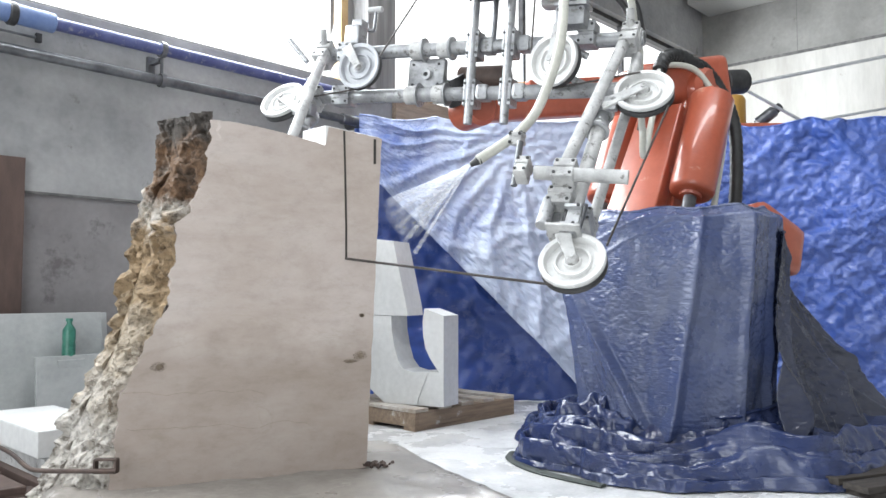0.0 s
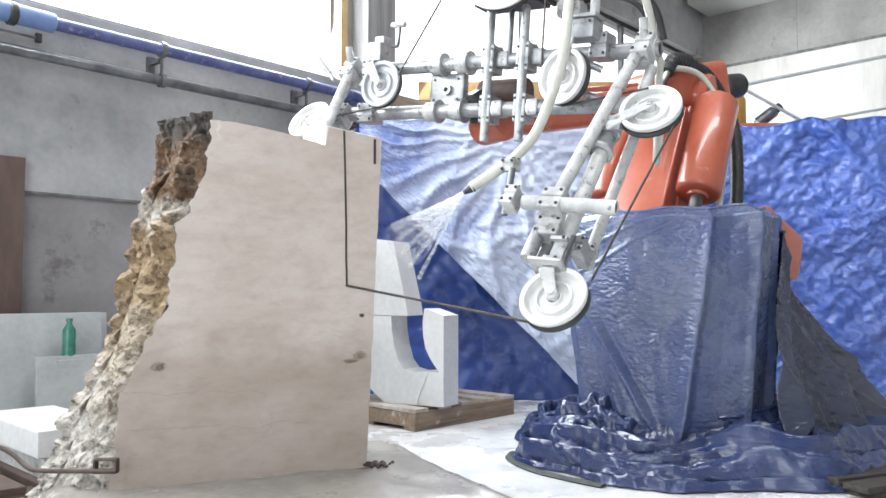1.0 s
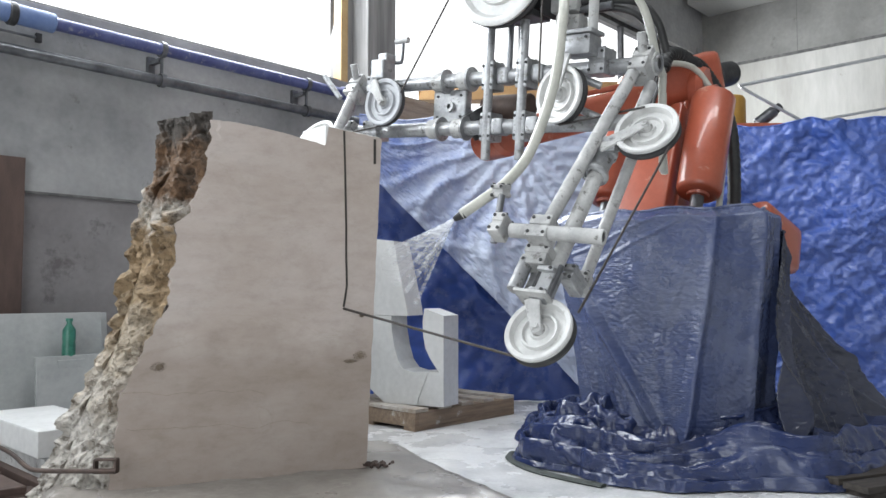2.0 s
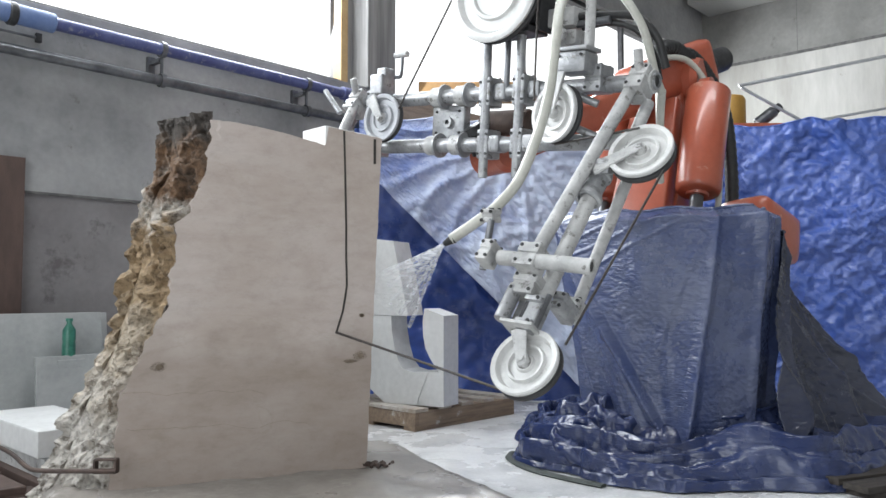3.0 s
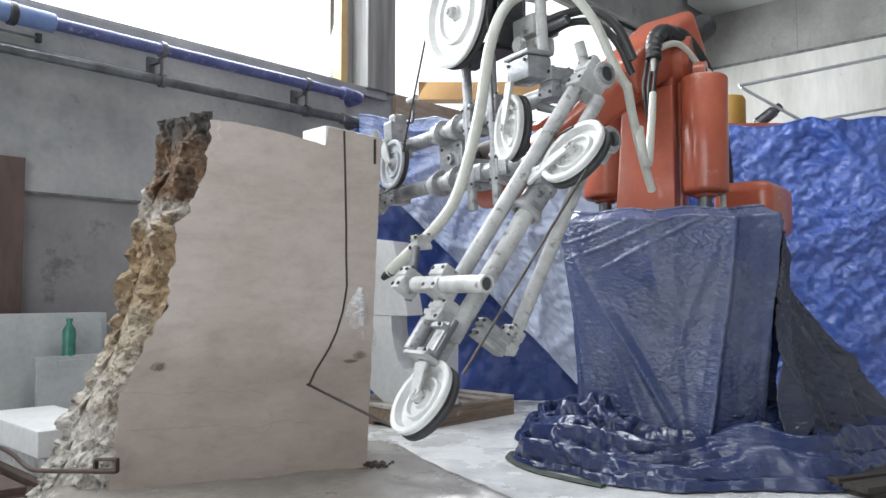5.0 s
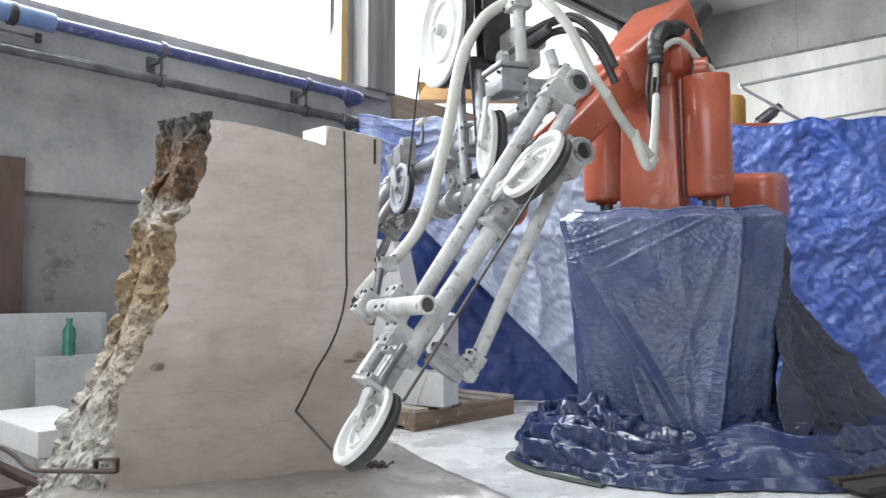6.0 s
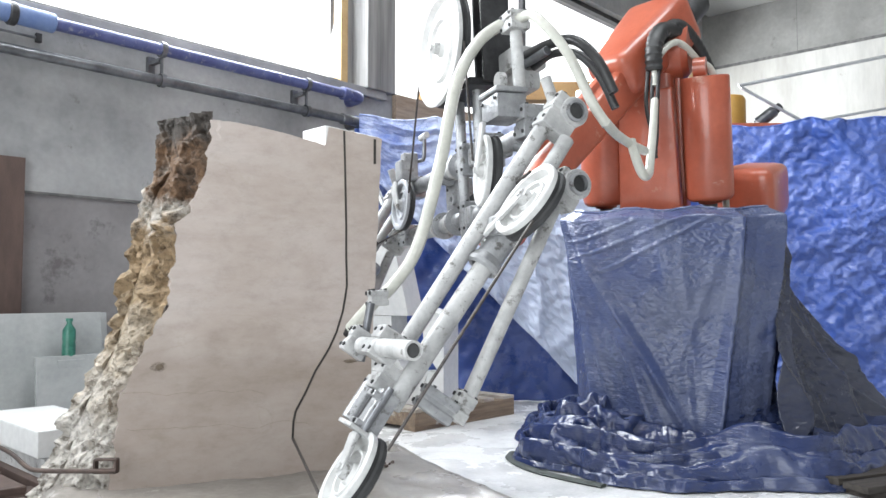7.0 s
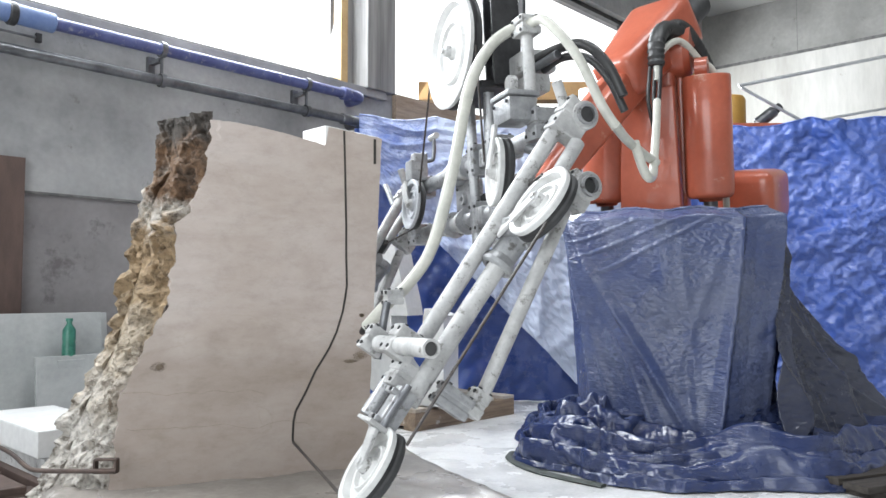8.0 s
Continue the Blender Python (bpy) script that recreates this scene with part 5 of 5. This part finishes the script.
def leg(x, mirrored=False):
    """One leg: two long tubes and a strut, clamped to the cross tubes, wheels at its middle and foot."""
    k = -1 if mirrored else 1
    P = lambda dx, y, z: (x + k * dx, y, z)
    top = Vector(P(-0.03, -0.03, 0.0))
    clamp(P(-0.005, -0.035, -0.012), (0.075, 0.105, 0.125), LEGR)
    clamp(P(0.025, -0.05, -0.245), (0.075, 0.10, 0.105), LEGR)
    for cc, xx in ((UP, 0.0), (LO, 0.035)):
        part("tube_collar", lathe(B(), [(0.034, 0), (0.044, 0.0), (0.047, 0.004), (0.047, 0.070), (0.044, 0.074), (0.034, 0.074)], axis_pose((x + k * (xx - 0.035), cc.y, cc.z), (x + k * 5, cc.y, cc.z)), 26), WHITE_PAINT, SAW, smooth=True)
    part("pin", rod(B(), P(-0.005, -0.045, 0.02), P(-0.005, -0.075, 0.115), 0.018), WHITE_PAINT, SAW, smooth=True)
    tube(P(-0.02, -0.075, -0.03), P(-0.135, -0.525, -0.69), 0.026, name="leg_tube")
    tube(P(0.03, -0.03, -0.085), P(0.03, -0.19, -0.30), 0.024, name="leg_tube")
    tube(P(-0.055, -0.27, -0.44), P(-0.055, -0.60, -0.86), 0.030, name="leg_tube")
    tube(P(0.02, -0.085, -0.30), P(-0.035, -0.375, -0.86), 0.0225, name="leg_strut")
    clamp(P(-0.037, -0.395, -0.875), (0.055, 0.06, 0.085), LEGR)
    clamp(P(-0.03, -0.47, -0.86), (0.05, 0.12, 0.07), LEGR, ALU)
    # motor at the middle wheel
    m = axis_pose(P(-0.06, -0.21, -0.37), P(-0.065, -0.31, -0.49))
    part("swivel", lathe(B(), [(0, -0.02), (0.042, -0.02), (0.050, 0.0), (0.050, 0.02), (0.043, 0.025), (0.043, 0.09), (0.047, 0.095), (0.052, 0.11), (0.056, 0.115), (0.056, 0.128), (0.046, 0.134), (0.036, 0.132), (0.034, 0.12), (0, 0.12)], m, 26), ALU, SAW, smooth=True)
    part("swivel_ear", box(B(), P(-0.05, -0.245, -0.345), (0.115, 0.06, 0.06), 0.014, None), ALU, SAW, smooth=True)
    guide_wheel(P(0.105, -0.212, -0.292), (k * 0.04, -0.80, 0.58), 0.122, P(-0.055, -0.25, -0.375))
    # transverse tube with its clamps at the foot
    tube(P(-0.20, -0.635, -0.688), P(0.146, -0.593, -0.694), 0.027, name="foot_tube", bore=0.020)
    # dark plug, again shade put in as colour
    part("bore", rod(B(), P(0.0, -0.611, -0.691), P(0.142, -0.5935, -0.694), 0.0195), BORE_SHADE, SAW)
    clamp(P(-0.09, -0.60, -0.688), (0.085, 0.085, 0.095), LEGR)
    clamp(P(-0.245, -0.638, -0.680), (0.05, 0.075, 0.085), LEGR)
    clamp(P(-0.10, -0.60, -0.785), (0.10, 0.075, 0.085), LEGR)
    b = B()
    F = Matrix.Translation(P(-0.055, -0.66, -0.865)) @ LEGR
    box(b, (k * 0.02, 0.012, 0), (0.066, 0.060, 0.14), 0.009, F)
    box(b, (k * -0.012, 0.034, 0.01), (0.12, 0.020, 0.12), 0.005, F)
    box(b, (k * 0.02, -0.02, 0.045), (0.065, 0.03, 0.018), 0.004, F)
    box(b, (k * 0.02, -0.02, -0.045), (0.065, 0.03, 0.018), 0.004, F)
    fb = part("foot_box", b, ALU, SAW)
    for dz in (0.045, -0.045):
        bolt(fb, F @ Vector((k * 0.04, -0.036, dz)), F.to_3x3() @ Vector((0, -1, 0)))
    # dark strip on the foot box, painting the shade of a gap
    part("foot_gap_shade", box(B(), (k * -0.005, 0.0, 0.0), (0.012, 0.04, 0.10), 0, F), DARK_STEEL, SAW)
    part("foot_rod", rod(B(), F @ Vector((k * 0.055, 0.0, 0.08)), F @ Vector((k * 0.055, 0.0, -0.06)), 0.010), STEEL_PIPE, SAW, smooth=True)
    part("foot_cylinder", rod(B(), P(-0.135, -0.62, -0.79), P(-0.135, -0.70, -0.895), 0.027), ALU, SAW, smooth=True)
    part("foot_plate", box(B(), (0, 0, 0), (0.13, 0.10, 0.012), 0.003, Matrix.Translation(P(-0.05, -0.695, -0.915)) @ LEGR), WHITE_PAINT, SAW)
    guide_wheel(P(0.0, -0.735, -1.020), N, 0.122, P(-0.055, -0.675, -0.935))


leg(0.0)
leg(-1.60, True)
# left wheel, its housing and the crank
guide_wheel((-1.335, -0.11, -0.10), (0.0, -1, 0.10), 0.118, (-1.41, -0.10, 0.0), WHEEL_GREY, 0.034)
b = B()
box(b, (-1.40, -0.06, 0.07), (0.085, 0.09, 0.10), 0.010)
box(b, (-1.385, -0.05, 0.13), (0.06, 0.07, 0.045), 0.008)
part("wheel_bracket", b, ALU, SAW)
part("crank", pipe(B(), [(-1.40, -0.03, 0.115), (-1.345, 0.0, 0.115), (-1.335, 0.005, 0.125), (-1.335, 0.01, 0.16), (-1.335, 0.012, 0.215)], 0.009, 4, 10), STEEL_PIPE, SAW, smooth=True)
part("crank_knob", rod(B(), (-1.385, 0.012, 0.228), (-1.30, 0.012, 0.228), 0.015), WHITE_PAINT, SAW, smooth=True)
clamp((-1.46, -0.01, 0.0), (0.10, 0.10, 0.10), material=ALU)
clamp((-1.46, -0.03, -0.232), (0.10, 0.10, 0.10), material=ALU)
part("handle_bar", pipe(B(), [(-1.66, -0.10, -0.06), (-1.74, -0.10, 0.02), (-1.78, -0.10, 0.06)], 0.014, 4, 10), ALU, SAW, smooth=True)
# hoses and nozzle
part("water_hose", pipe(B(), [(-0.20, -0.05, 0.378), (-0.27, -0.07, 0.385), (-0.30, -0.16, 0.32), (-0.25, -0.27, 0.15), (-0.225, -0.35, -0.12), (-0.27, -0.42, -0.38), (-0.32, -0.49, -0.50), (-0.36, -0.55, -0.56), (-0.45, -0.605, -0.64)], 0.0205, 8, 14), HOSE, SAW, "milky white water hose", True)
part("supply_hose", pipe(B(), [(-0.20, -0.05, 0.378), (-0.12, -0.035, 0.355), (-0.04, 0.025, 0.22), (-0.01, 0.09, 0.05), (0.008, 0.13, -0.03)], 0.0165, 8, 14), HOSE, SAW, "milky white supply hose", True)
HOSE_END = Vector((0.007, 0.128, -0.025))
HOSE_LINK = part("hose_link", pipe(B(), [(0, 0.004, -0.01), (0.004, -0.008, 0.12), (0.004, -0.006, 0.30), (0, 0, 0.43)], 0.0162, 8, 14), HOSE, SAW, "milky white hose hanging to the robot", True)
part("nozzle", rod(B(), (-0.44, -0.60, -0.635), (-0.475, -0.617, -0.66), 0.020, 14, 0.010), DARK_STEEL, SAW, smooth=True)
clamp((-0.31, -0.55, -0.545), (0.055, 0.06, 0.05))
tube((-0.285, -0.62, -0.74), (-0.285, -0.58, -0.56), 0.013, STEEL_PIPE, "nozzle_post")
NOZZLE = Vector((-0.475, -0.617, -0.66))
SPRAYS = [part("spray", lathe(B(), [(0.006, 0), (0.036, 0.14), (0.070, 0.28), (0.105, 0.41)], axis_pose(NOZZLE, NOZZLE + Vector((-0.49, 0.15, -0.31))), 28), SPRAY, SAW, "fine white water spray")]
for dx, dy, dz in ((-0.53, 0.13, -0.19), (-0.53, 0.14, -0.21), (-0.51, 0.15, -0.26), (-0.48, 0.16, -0.33), (-0.43, 0.17, -0.40), (-0.36, 0.17, -0.46)):
    SPRAYS.append(part("water_jet", rod(B(), NOZZLE, NOZZLE + Vector((dx, dy, dz)) * 0.78, 0.0025, 8, 0.010), SPRAY, SAW))
# air lines
part("air_line", pipe(B(), [(-0.34, 0.04, 0.30), (-0.22, 0.06, 0.30), (-0.10, 0.09, 0.28), (-0.03, 0.13, 0.20), (0.0, 0.17, 0.08)], 0.017, 8, 12), CABLE, SAW, "black rubber air line", True)
part("air_line", pipe(B(), [(-0.34, 0.07, 0.26), (-0.22, 0.08, 0.27), (-0.12, 0.12, 0.24), (-0.06, 0.16, 0.15), (-0.04, 0.20, 0.04)], 0.014, 8, 12), CABLE, SAW, "black rubber air line", True)
part("fitting", rod(B(), (-0.35, 0.04, 0.27), (-0.20, 0.05, 0.275), 0.016), STEEL_PIPE, SAW, smooth=True)
# tensioned runs of the wire between the wheels
for a, c in (((0.10, -0.66, -0.95), (0.215, -0.26, -0.36)), ((-0.86, -0.165, 0.42), (-1.225, -0.115, -0.06)), ((-0.415, -0.165, 0.36), (-0.42, -0.15, -0.07)),
             ((-1.70, -0.21, -0.29), (-1.35, -0.11, -0.215)), ((-0.31, -0.15, -0.25), (0.08, -0.19, -0.20))):
    part("wire_run", rod(B(), a, c, 0.0045, 8), WIRE, SAW)

# ---- the cut: wire and slit ----
WIRE_ROD = tagged(part("saw_wire", rod(B(), (0, 0, 0), (0, 0, 1.12), 0.005, 8), WIRE), "taut beaded diamond wire running into the slit", "wire")
# seconds, along the face, height: where the wire enters the stone
CUT = [(0.0, -0.110, 0.983), (0.5, -0.108, 0.93), (1.0, -0.107, 0.877), (1.5, -0.113, 0.832), (2.2, -0.123, 0.775), (3.0, -0.148, 0.695), (3.5, -0.176, 0.636),
       (4.0, -0.203, 0.592), (4.5, -0.231, 0.549), (5.2, -0.268, 0.470), (6.0, -0.306, 0.402), (6.5, -0.314, 0.360), (7.0, -0.316, 0.301), (7.5, -0.314, 0.288), (8.0, -0.314, 0.286)]


def slit_piece(u0, z0, u1, z1):
    b = B()
    rod(b, (u0, 0, z0), (u1, 0, z1), 0.0042, 8)
    return part("saw_slit", b, SLIT, BLOCK)


for ends in ((-0.122, 1.488, -0.117, 1.336), (-0.117, 1.336, -0.111, 1.112), (-0.111, 1.112, -0.110, 0.983)):
    slit_piece(*ends)


def motions():
    rows = [(r[0], pose(*r[1:])) for r in SAW_POSES]
    walk(SAW, rows)
    # the water drifts in behind the stone as the nozzle closes up to it
    for ob in SPRAYS:
        near, gone = pose(0, 0, 0), pose(-0.95, 0.05, -0.12)
        walk(ob, [(0, near), (4.7, near), (5.7, gone), (8, gone)])
    # robot: heading follows the saw, the lower arm leans so that the forearm reaches the wrist
    turn, lean, fore, cover = [], [], [], []
    for t, m in rows:
        f = (SAW_POSES[0][6] - m.to_euler().z * 180 / math.pi) / 44.2
        h = 224 + 21 * f
        body = pose(*ROBOT_AT, 0, 0, h)
        w = body.inverted() @ (m @ Vector((-0.85, 0.12, -0.28)))
        lo, hi = -60.0, 75.0
        best = min((lo + (hi - lo) * i / 600 for i in range(601)), key=lambda a: abs((AXIS2 + 1.06 * Vector((math.sin(radians(a)), 0, math.cos(radians(a)))) - w).length - 1.51) + 0.0005 * abs(a))
        s = AXIS2 + 1.06 * Vector((math.sin(radians(best)), 0, math.cos(radians(best))))
        turn.append((t, body))
        lean.append((t, Matrix.Translation(AXIS2) @ Matrix.Rotation(radians(best), 4, "Y")))
        fore.append((t, Matrix.Translation(s) @ (w - s).to_track_quat("X", "Z").to_matrix().to_4x4()))
        cover.append((t, pose(CX, CY, 0, 0, 0, 21 * f)))
    walk(ROBOT, turn)
    walk(LOWER_ARM, lean)
    walk(FOREARM, fore)
    link, loop = [], []
    for (t, m), (_, body), (_, arm) in zip(rows, turn, lean):
        low = Vector(lerp_table(LOOP, t))
        sleeve = body @ arm @ Vector((0.37, 0.08, 0.94))
        up = (sleeve - low).normalized()
        end = m @ HOSE_END
        side = (low - end).normalized()
        side = (side - up * side.dot(up)).normalized()
        turned = Matrix((side, up.cross(side), up)).transposed().to_4x4()
        loop.append((t, body.inverted() @ (Matrix.Translation(low) @ turned)))
        link.append((t, axis_pose(HOSE_END, m.inverted() @ (low - side * 0.147 + up * 0.071))))
    walk(HOSE_LOOP, loop)
    walk(HOSE_LINK, link)
    walk(ROBOT_COVER, cover)
    # the wire from the foot wheel to the slit
    wire = []
    for t, u, z in CUT:
        if t in [r[0] for r in rows]:
            m = dict(rows)[t]
            a = m @ (Vector((0, -0.735, -1.020)) + 0.112 * (L * 0.96 + Vector((-0.28, 0, 0))))
            wire.append((t, axis_pose(a, FACE @ Vector((u, 0.0, z)))))
    walk(WIRE_ROD, wire)
    # the slit opens behind the wire, piece by piece
    for (t0, u0, z0), (t1, u1, z1) in zip(CUT, CUT[1:]):
        n = max(1, round((t1 - t0) / 0.25))
        for k in range(n):
            a, b = k / n, (k + 1) / n
            ob = slit_piece(u0 + (u1 - u0) * a, z0 + (z1 - z0) * a, u0 + (u1 - u0) * b, z0 + (z1 - z0) * b)
            done = t0 + (t1 - t0) * b
            inside, out = pose(0, 0.012, 0), pose(0, 0, 0)
            walk(ob, [(0, inside), (max(0.033, done - 0.2), inside), (done, out)] + ([(8, out)] if done < 7.9 else []))


motions()
